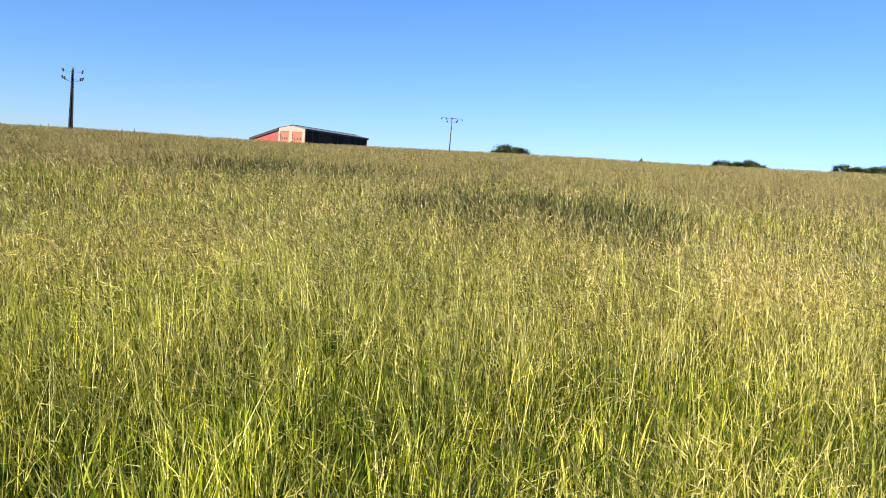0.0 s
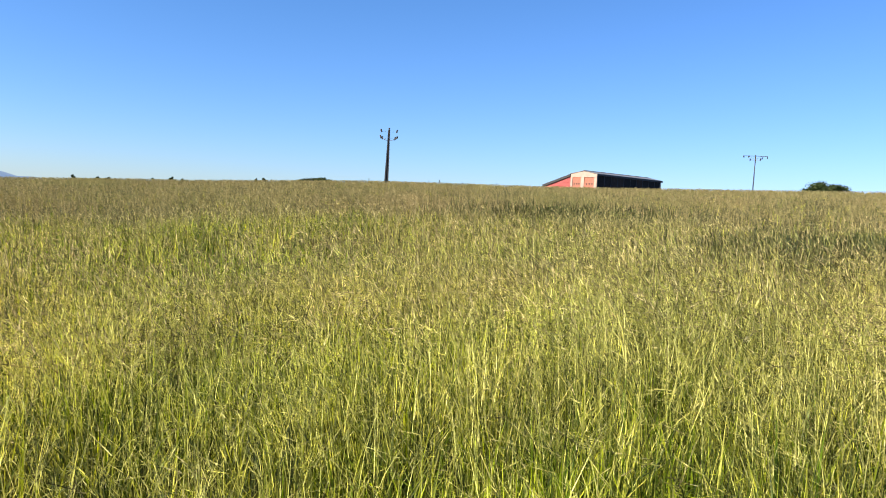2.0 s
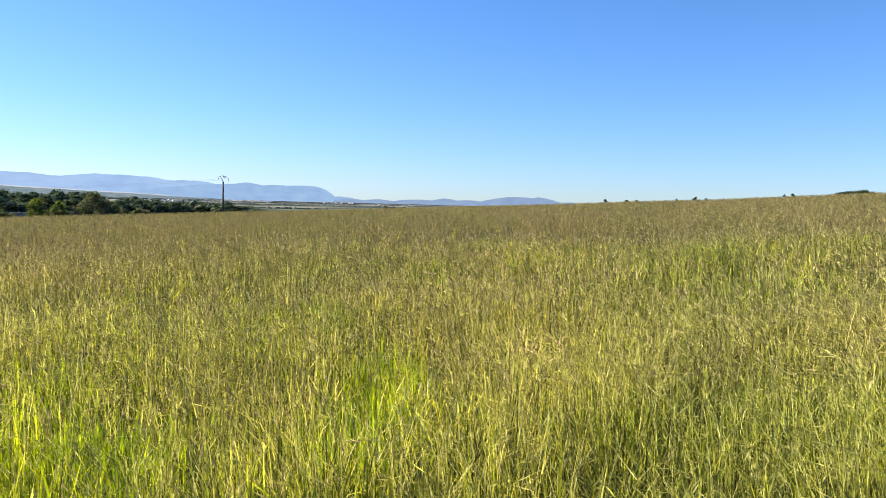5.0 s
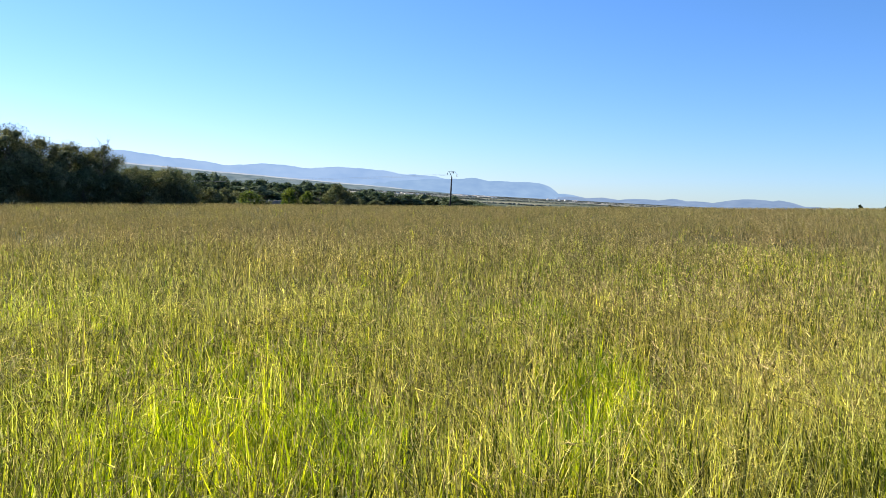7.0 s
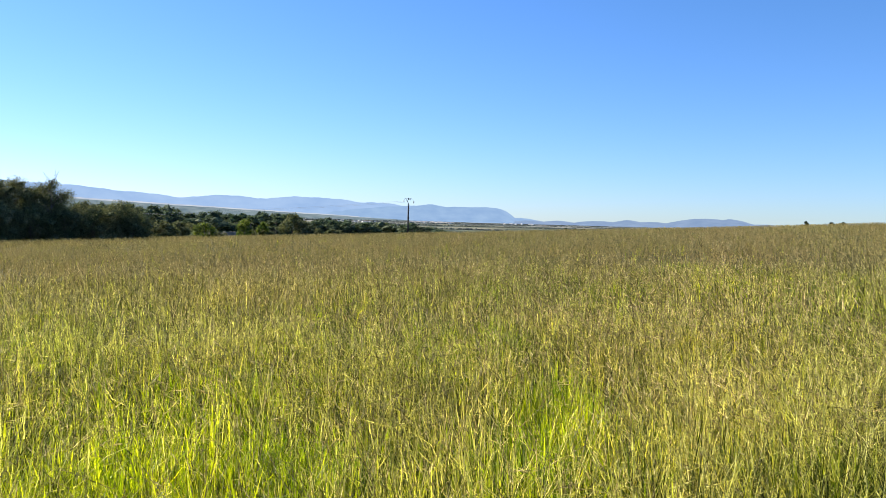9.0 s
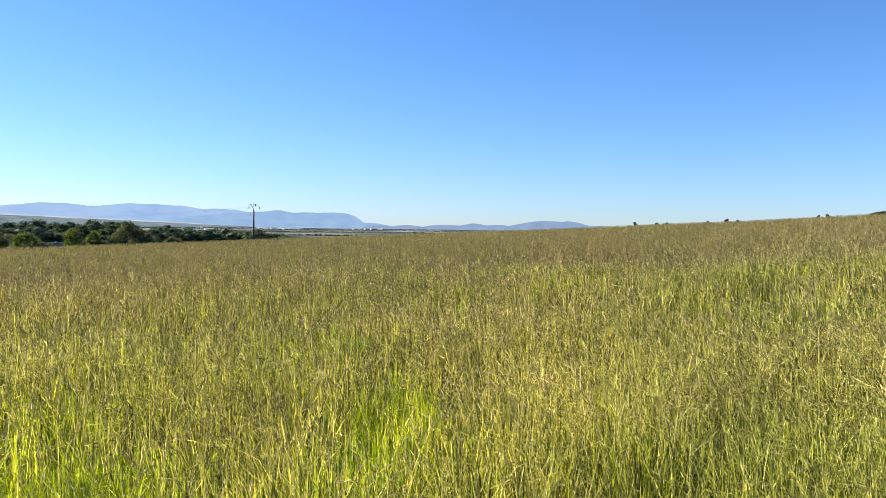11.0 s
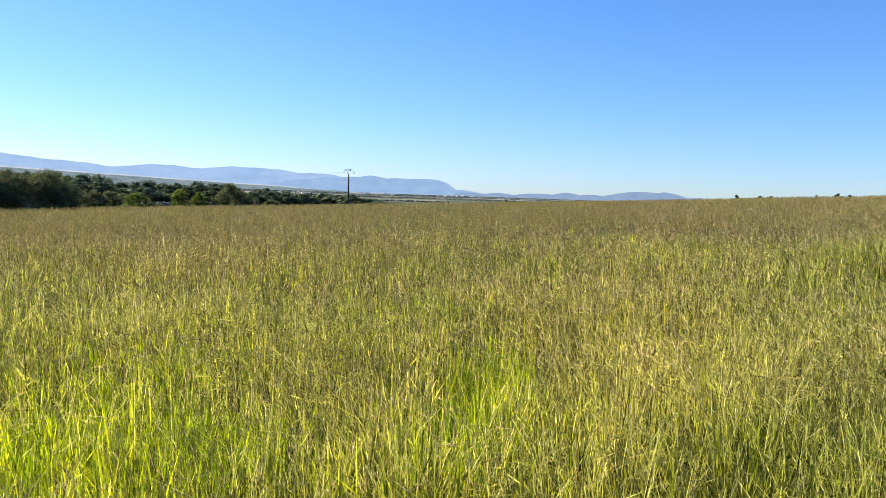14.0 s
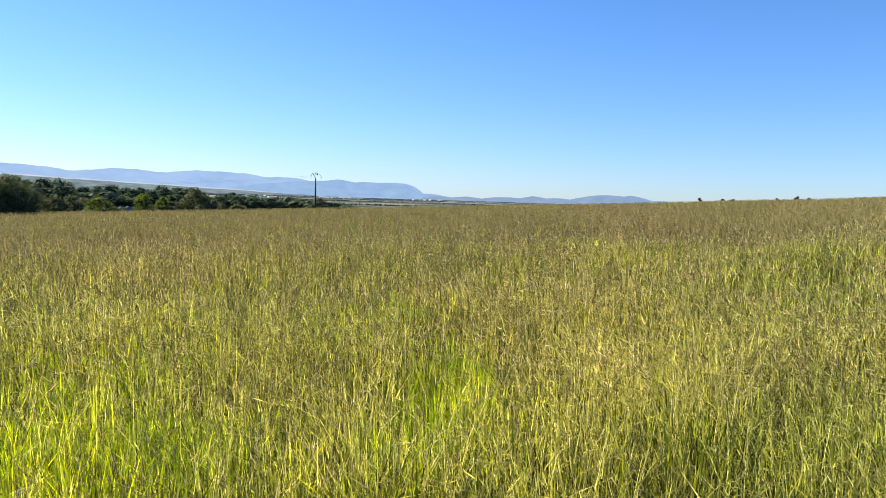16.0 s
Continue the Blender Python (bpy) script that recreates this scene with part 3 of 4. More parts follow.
# ---- electricity poles ----
def insulator(parent, x, z, y=0.0, tilt=0.0, size=1.0):
    bm = bmesh.new()
    for k in range(4):
        bmesh.ops.create_cone(bm, cap_ends=True, segments=10, radius1=0.13 * size, radius2=0.06 * size, depth=0.09 * size, matrix=Matrix.Translation((0, 0, -0.06 - 0.10 * k * size)))
    add_tube(bm, [(0, 0, 0.04), (0, 0, -0.48 * size)], [0.03, 0.03], 6)
    bm.transform(pose(x, y, z, 0, tilt, 0))
    part("insulator", bm, M_INSUL, parent, "dark glazed insulator")


def pole_recessed(label, at, turn, height, w0, w1):
    """A tapered concrete pole of H section with two levels of arms."""
    root = thing("electricity_pole", label, "utility pole", at=Matrix.Translation(at) @ pose(0, 0, 0, 0, 0, turn))
    for sx in (-1, 1):
        bm = bmesh.new()
        t = 0.34
        pts = []
        for z, w in ((-1.0, w0), (height, w1)):
            xa, xb = sorted((sx * w / 2, sx * w / 2 * (1 - 2 * t)))
            pts.append([bm.verts.new((x, y, z)) for x, y in ((xa, -w * 0.4), (xb, -w * 0.4), (xb, w * 0.4), (xa, w * 0.4))])
        bm.faces.new(pts[0][::-1])
        bm.faces.new(pts[1])
        for i in range(4):
            bm.faces.new((pts[0][i], pts[0][(i + 1) % 4], pts[1][(i + 1) % 4], pts[1][i]))
        part("flange", bm, M_CONCRETE, root)
    bm = bmesh.new()
    pts = [[bm.verts.new((x * w * 0.17, y, z)) for x, y in ((-1, -0.05), (1, -0.05), (1, 0.05), (-1, 0.05))] for z, w in ((-1.0, w0), (height, w1))]
    bm.faces.new(pts[0][::-1])
    bm.faces.new(pts[1])
    for i in range(4):
        bm.faces.new((pts[0][i], pts[0][(i + 1) % 4], pts[1][(i + 1) % 4], pts[1][i]))
    part("web", bm, M_CONCRETE, root)
    return root


# the nearest pole, on the brow
P1 = at_polar(26.6, 150)
p1_height = EYE_HEIGHT + 150 * math.tan(radians(5.30)) - P1.z
pole = pole_recessed("tapered dark concrete electricity pole with two levels of arms", P1, 26.6, p1_height, 0.85, 0.40)
part("top_arm", add_tube(bmesh.new(), [(-1.45, 0, p1_height - 0.30), (0, -0.1, p1_height - 0.42), (1.45, 0, p1_height - 0.30)], [0.014, 0.02, 0.014], 5), M_STEEL, pole)
part("lower_arm", add_tube(bmesh.new(), [(1.6 * s, -0.12, p1_height - 2.1 + 0.62 * abs(s) ** 1.8) for s in (-1, -0.75, -0.5, -0.25, 0, 0.25, 0.5, 0.75, 1)], [0.045] * 9, 6), M_STEEL, pole)
for s in (-1, 1):
    part("brace", add_tube(bmesh.new(), [(0.12 * s, -0.1, p1_height - 1.5), (0.95 * s, -0.12, p1_height - 1.8)], [0.03, 0.03], 5), M_STEEL, pole)
    insulator(pole, 1.62 * s, p1_height + 0.10, size=1.5, tilt=16 * s)
    insulator(pole, 1.70 * s, p1_height - 1.12, size=1.5, tilt=18 * s)
    insulator(pole, 1.32 * s, p1_height - 1.28, size=1.5, tilt=14 * s)
insulator(pole, 0.0, p1_height + 0.38, size=1.5)

# the pole down the slope, with arched arms
P2 = at_polar(76.43, 205)
p2_head = EYE_HEIGHT + 205 * math.tan(radians(1.05)) - P2.z
pole = thing("electricity_pole", "dark round electricity pole with curved swan-neck arms", "utility pole", at=Matrix.Translation(P2) @ pose(0, 0, 0, 0, 0, 76.4))
part("shaft", add_tube(bmesh.new(), [(0, 0, -1), (0, 0, p2_head * 0.5), (0, 0, p2_head)], [0.27, 0.23, 0.19], 10), M_POLE_DARK, pole, smooth=True)
part("swan_neck", add_tube(bmesh.new(), [(0, 0, p2_head - 0.5), (-0.10, 0, p2_head + 0.25), (-0.42, 0, p2_head + 0.85), (-0.80, 0, p2_head + 1.38)], [0.10, 0.09, 0.07, 0.05], 6), M_POLE_DARK, pole)
part("swan_neck", add_tube(bmesh.new(), [(-0.80, 0, p2_head + 1.38), (-1.05, 0, p2_head + 1.30), (-1.25, 0, p2_head + 0.95)], [0.045, 0.04, 0.035], 6), M_POLE_DARK, pole)
part("swan_neck", add_tube(bmesh.new(), [(-0.80, 0, p2_head + 1.38), (0.05, 0, p2_head + 1.58), (0.85, 0, p2_head + 1.32), (1.38, 0, p2_head + 0.70)], [0.045, 0.04, 0.035, 0.03], 6), M_POLE_DARK, pole)
for x, z in ((-1.25, 0.92), (1.38, 0.68), (0.02, 1.52), (0.42, 1.46)):
    insulator(pole, x, p2_head + z, size=1.25)
part("bracket", add_box(bmesh.new(), -0.2, 0.2, -0.2, 0.2, p2_head - 0.55, p2_head - 0.35, 0.03), M_STEEL, pole)

# the slim pole behind the brow, with one wide crossarm
P3 = at_polar(0.15, 225)
p3_height = EYE_HEIGHT + 225 * math.tan(radians(4.72)) - P3.z
pole = thing("electricity_pole", "slim grey electricity pole with one wide crossarm", "utility pole", at=Matrix.Translation(P3) @ pose(0, 0, 0, 0, 0, 0))
part("shaft", add_tube(bmesh.new(), [(0, 0, -1), (0, 0, p3_height * 0.5), (0, 0, p3_height)], [0.17, 0.15, 0.12], 10), M_POLE_DARK, pole, smooth=True)
part("crossarm", add_box(bmesh.new(), -3.0, 3.0, -0.07, 0.07, p3_height - 0.08, p3_height + 0.05, 0.02), M_FRAME, pole)
part("lower_arm", add_box(bmesh.new(), -2.0, 1.5, -0.07, 0.07, p3_height - 1.15, p3_height - 1.02, 0.02), M_STEEL, pole)
for s in (-1, 1):
    part("brace", add_tube(bmesh.new(), [(0, 0, p3_height - 0.9), (1.6 * s, 0, p3_height - 0.1)], [0.04, 0.04], 5), M_STEEL, pole)
for x, z in ((-3.0, 0.12), (3.0, -0.02), (-1.7, 0.1), (1.7, -0.25), (0.0, 0.25), (-1.3, -0.7), (1.3, -0.6)):
    insulator(pole, x, p3_height + z, size=1.5)

# two cables from the swan-neck pole to beyond the hedge
for k, dz in enumerate((1.0, 0.6)):
    a = P2 + Vector((0, 0, p2_head + dz * 0.8))
    b = at_polar(125, 260) + Vector((0, 0, 10.5 + dz))
    pts = [a.lerp(b, s) - Vector((0, 0, 4 * 3.2 * s * (1 - s))) for s in [i / 24 for i in range(25)]]
    ob = new("power_cable", None)
    tagged(ob, "thin light aluminium power cable over the hedge", "cable", "power cables")
    part("strand", add_tube(bmesh.new(), pts, [0.012] * 25, 4), M_CABLE, ob)


# ---- the barn behind the brow ----
def build_barn():
    near_az, dist, turn = 10.88, 268.0, -29.4
    corner = at_polar(near_az, dist)
    # local: x along the gable to the left end, y along the long side away from the meadow; origin at the near right corner
    root = thing("barn", "long barn with pink gable, red lean-to and black open side", "barn")
    root.matrix_basis = Matrix.Translation(corner) @ pose(0, 0, 0, 0, 0, turn)
    L, W, E, A = 36.3, 12.0, 5.75, 6.75
    T = 4.6
    F = -1.0
    # gable: rendered frame round two brick-filled openings
    bm = bmesh.new()
    prism(bm, [(-W, F), (-W + 0.85, F), (-W + 0.85, T), (-W, T)], -0.3, 0)
    prism(bm, [(-1.2, F), (0, F), (0, T), (-1.2, T)], -0.3, 0)
    prism(bm, [(-7.25, F), (-5.75, F), (-5.75, T), (-7.25, T)], -0.3, 0)
    prism(bm, [(-W, T), (0, T), (0, E), (-W / 2, A), (-W, E)], -0.3, 0)
    part("gable_wall", bm, M_RENDER, root)
    for x0, x1 in ((-W + 0.85, -7.25), (-5.75, -1.2)):
        panel = part("gable_panel", add_box(bmesh.new(), x0, x1, -0.12, 0, F, T), M_DOOR, root, "orange brick filling")
        for q in (0.22, 0.5, 0.78):
            xm = x0 + (x1 - x0) * q
            part("opening", add_box(bmesh.new(), xm - 0.24, xm + 0.24, -0.135, -0.11, 1.9, 2.5, 0.01), M_BLACK, panel, "small dark opening")
    # far gable, left wall
    bm = bmesh.new()
    prism(bm, [(-W, F), (0, F), (0, E), (-W / 2, A), (-W, E)], L - 0.3, L)
    part("back_wall", bm, M_RENDER, root)
    part("left_wall", add_box(bmesh.new(), -W, -W + 0.3, 0.002, L - 0.302, F, E), M_RENDER, root)
    # long side: steel posts, a low wall, the shaded inside as dark panels between
    part("side_wall", add_box(bmesh.new(), -0.25, -0.02, 0.002, L - 0.302, F, 0.8), M_FRAME, root)
    n = 10
    for k in range(n):
        y0, y1 = 0.2 + (L - 0.6) * k / n, 0.2 + (L - 0.6) * (k + 1) / n
        part("bay_inside", add_box(bmesh.new(), -0.16, -0.10, y0 + 0.16, y1 - 0.16, 0.8, E - 0.45), M_INSIDE_BROWN if k in (2, 3, 6) else M_BLACK, root, "brownish panel standing for the dim inside" if k in (2, 3, 6) else "black panel standing for the shaded inside")
        part("post", add_box(bmesh.new(), -0.2, 0.06, y0 - 0.14, y0 + 0.14, F, E - 0.3, 0.02), M_FRAME, root)
    part("eave_beam", add_box(bmesh.new(), -0.2, 0.03, 0.01, L - 0.31, E - 0.45, E - 0.05), M_FRAME, root)
    # roof: two sheets with ridge, eaves overhanging
    for s, name in ((0, "roof_slope"), (1, "roof_slope")):
        bm = bmesh.new()
        x_e, x_r = (0.45, -W / 2) if s == 0 else (-W - 0.25, -W / 2)
        k = (A - E) / (W / 2)
        ze = E - k * (0.45 if s == 0 else 0.25)
        prism(bm, [(x_e, ze), (x_r, A), (x_r, A + 0.14), (x_e, ze + 0.14)], -0.5, L + 0.4)
        part(name, bm, M_ROOF, root)
    # Dark strip below the edge of the long eave.
    part("eave_strip", add_box(bmesh.new(), 0.40, 0.452, -0.5, L + 0.4, E - 0.62, E - 0.08), M_FRAME, root, "dark strip along the eave")
    part("ridge_cap", add_tube(bmesh.new(), [(-W / 2, -0.5, A + 0.16), (-W / 2, L + 0.4, A + 0.16)], [0.14, 0.14], 8), M_ROOF, root)
    # lean-to on the left, roof falling away from the eave
    B, HI, LO = 13.1, E - 0.55, 1.35
    fall = (HI - LO) / B
    lean = part("lean_to_wall", prism(bmesh.new(), [(-W - B, F), (-W - 0.002, F), (-W - 0.002, HI), (-W - B, LO)], 0.15, 0.4), M_RED, root, "red sheet cladding")
    for k in range(24):
        x = -W - 0.3 - k * 0.53
        part("cladding_rib", add_box(bmesh.new(), x - 0.04, x + 0.04, 0.10, 0.15, F, HI - 0.45 - fall * (-W - x)), M_RED, lean)
    part("lean_to_side", add_box(bmesh.new(), -W - B, -W - B + 0.25, 0.402, L - 8, F, LO), M_RED, root)
    part("lean_to_back", prism(bmesh.new(), [(-W - B, F), (-W - 0.002, F), (-W - 0.002, HI), (-W - B, LO)], L - 8, L - 7.7), M_RED, root)
    # Dark roof; its edge is deepened to include the eave's shade on the wall.
    part("lean_to_roof", prism(bmesh.new(), [(-W - B - 0.8, LO - 0.8 * fall - 0.35), (-W - 0.26, HI - 0.35), (-W - 0.26, HI + 0.5), (-W - B - 0.8, LO - 0.8 * fall + 0.5)], -0.3, L - 7.5), M_ROOF_DARK, root, "dark sheet roof, its deep edge holding the eave's shade")


build_barn()

# ---- fence posts along the brow ----
post = thing("fence_post", "weathered dark wooden fence post on the skyline", "post", "fence posts")
part("stake", add_tube(bmesh.new(), [(0, 0, -0.3), (0.01, 0, 0.8), (0.0, 0.02, 1.55)], [0.07, 0.065, 0.05], 7), M_POST, post)
stand(post, [(az, 150, 1.0, 0.66 * h, az * 31) for az, h in ((23.4, 0.95), (22.62, 1.15), (20.9, 0.9), (27.9, 1.0), (28.4, 0.85), (32.1, 0.9), (35.0, 0.8), (18.3, 0.9), (12.9, 0.7))])

# ---- a low stone wall by the shrubs at the meadow's foot ----
def field_wall():
    root = thing("stone_wall", "low pale stone field wall among the shrubs", "wall")
    a, b = at_polar(90.9, 186), at_polar(88.9, 190)
    root.matrix_basis = Matrix.Translation(a)
    along = b - a
    n = 14
    courses = random.Random(3)
    for k in range(n):
        p, q = along * (k / n), along * ((k + 1) / n)
        h = 1.75 + courses.uniform(-0.12, 0.12)
        bm = bmesh.new()
        side = Vector((-along.y, along.x, 0)).normalized() * 0.25
        lo = [p - side, q - side, q + side, p + side]
        v0 = [bm.verts.new(v + Vector((0, 0, -0.4))) for v in lo]
        v1 = [bm.verts.new(v + Vector((0, 0, h))) for v in lo]
        bm.faces.new(v0[::-1])
        bm.faces.new(v1)
        for i in range(4):
            bm.faces.new((v0[i], v0[(i + 1) % 4], v1[(i + 1) % 4], v1[i]))
        bmesh.ops.bevel(bm, geom=bm.edges[:], offset=0.05, segments=1, affect="EDGES")
        part("wall_section", bm, M_WALL, root)


field_wall()

# ---- the village on the plain ----
def house(name, w, l, h, label):
    root = thing(name, label, "house", "houses of the far village")
    part("wall", prism(bmesh.new(), [(-w / 2, -1), (w / 2, -1), (w / 2, h), (0, h + w * 0.22), (-w / 2, h)], -l / 2, l / 2), M_STONEWALL, root)
    for s in (-1, 1):
        bm = bmesh.new()
        prism(bm, [(s * (w / 2 + 0.4), h - 0.1), (0, h + w * 0.22 + 0.05), (0, h + w * 0.22 + 0.35), (s * (w / 2 + 0.4), h + 0.2)], -l / 2 - 0.3, l / 2 + 0.3)
        part("roof", bm, M_TILE_ROOF, root)
    for y in (-0.3, 0.0, 0.3):
        for s in (-1, 1):
            part("window", add_box(bmesh.new(), s * (w / 2) - 0.04, s * (w / 2) + 0.04, y * l - 0.6, y * l + 0.6, h * 0.4, h * 0.75), M_BLACK, root)
    part("door", add_box(bmesh.new(), -0.7, 0.7, -l / 2 - 0.05, -l / 2 + 0.05, -0.5, 2.1), M_POST, root)
    return root


protos = [house("house", 10, 16, 6, "white village house with a pale tiled roof"), house("house", 9, 11, 7, "pale two-storey village house with a tiled roof"),
          house("farm_shed", 16, 40, 6, "long white farm shed on the plain")]
spots = {0: [], 1: [], 2: []}
for az0, az1, r0, r1, n in ((73.0, 76.4, 2750, 3300, 40), (67.0, 69.3, 3100, 3700, 16), (78, 92, 2300, 3000, 10)):
    for _ in range(n):
        az, r = prng.uniform(az0, az1), prng.uniform(r0, r1)
        k = prng.choice((0, 0, 1, 1, 2))
        spots[k].append((az, r, prng.uniform(0.6, 0.85), prng.uniform(0.5, 0.75), prng.uniform(0, 360)))
for k in range(3):
    stand(protos[k], spots[k])

# tree belts across the plain
rng = np.random.default_rng(77)
centres, sizes = [], []
for az0, az1, r0, slant in ((74, 100, 760, 60), (76, 100, 1700, -150), (69, 80, 1300, 100), (64, 82, 2050, -120), (60, 90, 2700, 100), (55, 95, 3500, -200)):
    n = int((az1 - az0) * r0 / 90)
    a = np.linspace(az0, az1, n) + rng.normal(size=n) * 0.12
    r = r0 + slant * (a - az0) / (az1 - az0) + rng.normal(size=n) * 5
    keep = rng.random(n) < 0.88
    for aa, rr in zip(a[keep], r[keep]):
        p = at_polar(aa, rr)
        s = rng.uniform(0.9, 1.9) * (1 + rr / 5000)
        centres.append((p.x, p.y, p.z + s * 0.6))
        sizes.append(s)
v, t = tufts(rng, np.array(centres), np.array(sizes) * 1.05)
tagged(new("tree_belts", mesh_from("tree_belts", v, t, M_HAZED_HEDGE)), "dark belts of trees and hedgerow across the far plain", "trees", kind="stuff")


# ---- the meadow's grass ----
AZ0, AZ1 = -37.0, 118.0
g = np.random.default_rng(5)
WAVES = [(g.uniform(0, 6.3), f, g.uniform(0, 6.3)) for f in (0.13, 0.21, 0.37, 0.6, 0.95, 1.5, 2.3)]


def drift(x, y, shift=0.0):
    """A slow unevenness over the field, about -1 to 1."""
    s = 0
    for ang, f, ph in WAVES:
        s = s + np.sin(f * (x * math.cos(ang + shift) + y * math.sin(ang + shift)) + ph + 2.5 * shift + 1.3 * np.sin(0.4 * f * (y * math.cos(ang) - x * math.sin(ang)))) / 2.4
    return s


def lushness(x, y):
    """Where young green grass takes over from dry stalks."""
    az, r = np.degrees(np.arctan2(-x, y)), np.hypot(x, y)
    spots = ((76, 5.2, 16, 2.2, 0.2), (86, 4.0, 6, 0.7, 0.8), (94.5, 4.4, 5, 0.8, 0.5), (78.3, 4.3, 4, 0.6, 0.5), (61.8, 5.5, 3.2, 1.1, 0.95), (64, 4.6, 4, 0.9, 0.5), (68.4, 9.0, 2.5, 1.5, 0.65),
             (73, 8.4, 3, 1.5, 0.55), (81.6, 12.9, 3, 1.2, 0.35), (54.3, 4.8, 3, 0.6, 0.35), (35.7, 6.6, 4, 0.9, 0.25), (45.1, 4.8, 3, 0.6, 0.4),
             (90.4, 8.0, 7, 1.5, -0.4), (88, 13, 6, 2.5, -0.3), (52, 11.9, 6, 2, -0.3), (73, 19, 8, 4, -0.2), (0, 3.2, 20, 2.5, -0.1), (24, 5, 9, 3, 0.15), (-28, 11.5, 6, 2.5, -0.3), (-22, 4, 10, 2, 0.25), (-19, 7, 8, 2, 0.3))
    hollow = 0
    for a, rr, sa, sr, amount in spots:
        hollow = hollow + amount * np.exp(-((az - a) / sa) ** 2 - ((r - rr) / sr) ** 2)
    return 0.2 + 0.26 * drift(x, y, 1.7) + hollow


def thinned(x, y):
    """The stand is not closed everywhere: small trodden or bare spots. The share of stems left standing."""
    az, r = np.degrees(np.arctan2(-x, y)), np.hypot(x, y)
    gaps = ((65.3, 7.2, 1.2, 0.4), (42, 4.2, 2.2, 0.4), (25.7, 4.8, 2, 0.4), (37.5, 3.8, 2.5, 0.35), (46.5, 3.8, 1.5, 0.3), (-1.4, 9.2, 2, 0.5), (73.9, 4.1, 1.5, 0.35), (4.5, 2.8, 3, 0.3), (29, 2.7, 3, 0.4), (22, 3.6, 3, 0.4), (17, 5.2, 2, 0.5))
    left = 1
    for a, rr, sa, sr in gaps:
        left = left * (1 - 0.72 * np.exp(-((az - a) / sa) ** 2 - ((r - rr) / sr) ** 2))
    return np.clip(1.3 + 0.95 * drift(x * 1.9, y * 1.9, 3.1), 0.25, 1) * left


def scatter(r0, r1, density, per_tuft, spread, a0=AZ0, a1=AZ1):
    """Stems stand together in tufts and lean out from their middle. Returns places and the outward headings."""
    n = int(density * radians(a1 - a0) / 2 * (r1 * r1 - r0 * r0) / per_tuft)
    r = np.sqrt(g.uniform(r0 * r0, r1 * r1, n))
    a = np.radians(g.uniform(a0, a1, n))
    size = g.uniform(0.5, 1.5, n)
    k = np.repeat(np.arange(n), g.poisson(per_tuft * size))
    d = g.normal(size=(len(k), 2)) * (spread * size[k])[:, None]
    return (-r * np.sin(a))[k] + d[:, 0], (r * np.cos(a))[k] + d[:, 1], np.arctan2(d[:, 1], d[:, 0])


def strips(x, y, z, h, lean_a, lean, bend, width, segs, profile):
    """Bent blades: levels of two corners each and a tip. Returns corners, triangles, tips and the way each tip points."""
    n = len(x)
    face = lean_a + np.pi / 2 + g.normal(size=n) * 0.9
    side = np.stack([np.cos(face), np.sin(face), g.normal(size=n) * 0.1], -1)
    ld = np.stack([np.cos(lean_a), np.sin(lean_a), np.zeros(n)], -1)
    base = np.stack([x, y, z], -1)

    def centre(s):
        out = (h * (lean * s + bend * s ** 2.6))[:, None] * ld
        up = h * s * (1 - 0.35 * lean * s) - h * bend * 0.55 * s ** 3.2
        return base + out + up[:, None] * np.array([0, 0, 1.0])

    levels = []
    for k in range(segs):
        c = centre(k / segs)
        w = (width * profile[k])[:, None] * side * 0.5
        levels += [c - w, c + w]
    tip = centre(1.0)
    verts = np.stack(levels + [tip], 1).reshape(-1, 3)
    per = 2 * segs + 1
    one = []
    for k in range(segs - 1):
        a = 2 * k
        one += [(a, a + 1, a + 3), (a, a + 3, a + 2)]
    one.append((2 * segs - 2, 2 * segs - 1, 2 * segs))
    tris = (np.arange(n) * per)[:, None, None] + np.array(one)[None]
    way = tip - centre(0.86)
    way /= np.linalg.norm(way, axis=1)[:, None]
    return verts, tris.reshape(-1, 3), tip, way


def spikelets(tip, way, size, count, width, reach=0.55, loose=0.10):
    """Loose seed heads: small pointed husks set out from the end of a stalk."""
    n = len(tip)
    vs, ts = [], []
    for k in range(count):
        s = (k + 0.5) / count
        root = tip + way * ((s - 0.55) * size)[:, None]
        d = way + g.normal(size=(n, 3)) * loose * (1.2 - s)
        d /= np.linalg.norm(d, axis=1)[:, None]
        q = np.cross(d, g.normal(size=(n, 3)))
        q /= np.linalg.norm(q, axis=1)[:, None] + 1e-9
        ln = (size * reach * (1 - 0.36 * s) * g.uniform(0.75, 1.25, n))[:, None]
        w = (width * (0.75 + 0.5 * g.random(n)))[:, None]
        vs.append(np.stack([root - q * w * 0.5, root + q * w * 0.5, root + d * ln], 1))
    v = np.stack(vs, 1).reshape(-1, 3)
    return v, np.arange(len(v)).reshape(-1, 3)


class Pile:
    """Gathers arrays of corners and triangles into one mesh."""
    def __init__(self):
        self.v, self.t, self.n = [], [], 0

    def add(self, v, t):
        self.v.append(v)
        self.t.append(t + self.n)
        self.n += len(v)

    def mesh(self, name, mat):
        return mesh_from(name, np.concatenate(self.v), np.concatenate(self.t), mat)


blades, stalks, heads, young, plumes, even_far = Pile(), Pile(), Pile(), Pile(), Pile(), Pile()
WIND = radians(200)
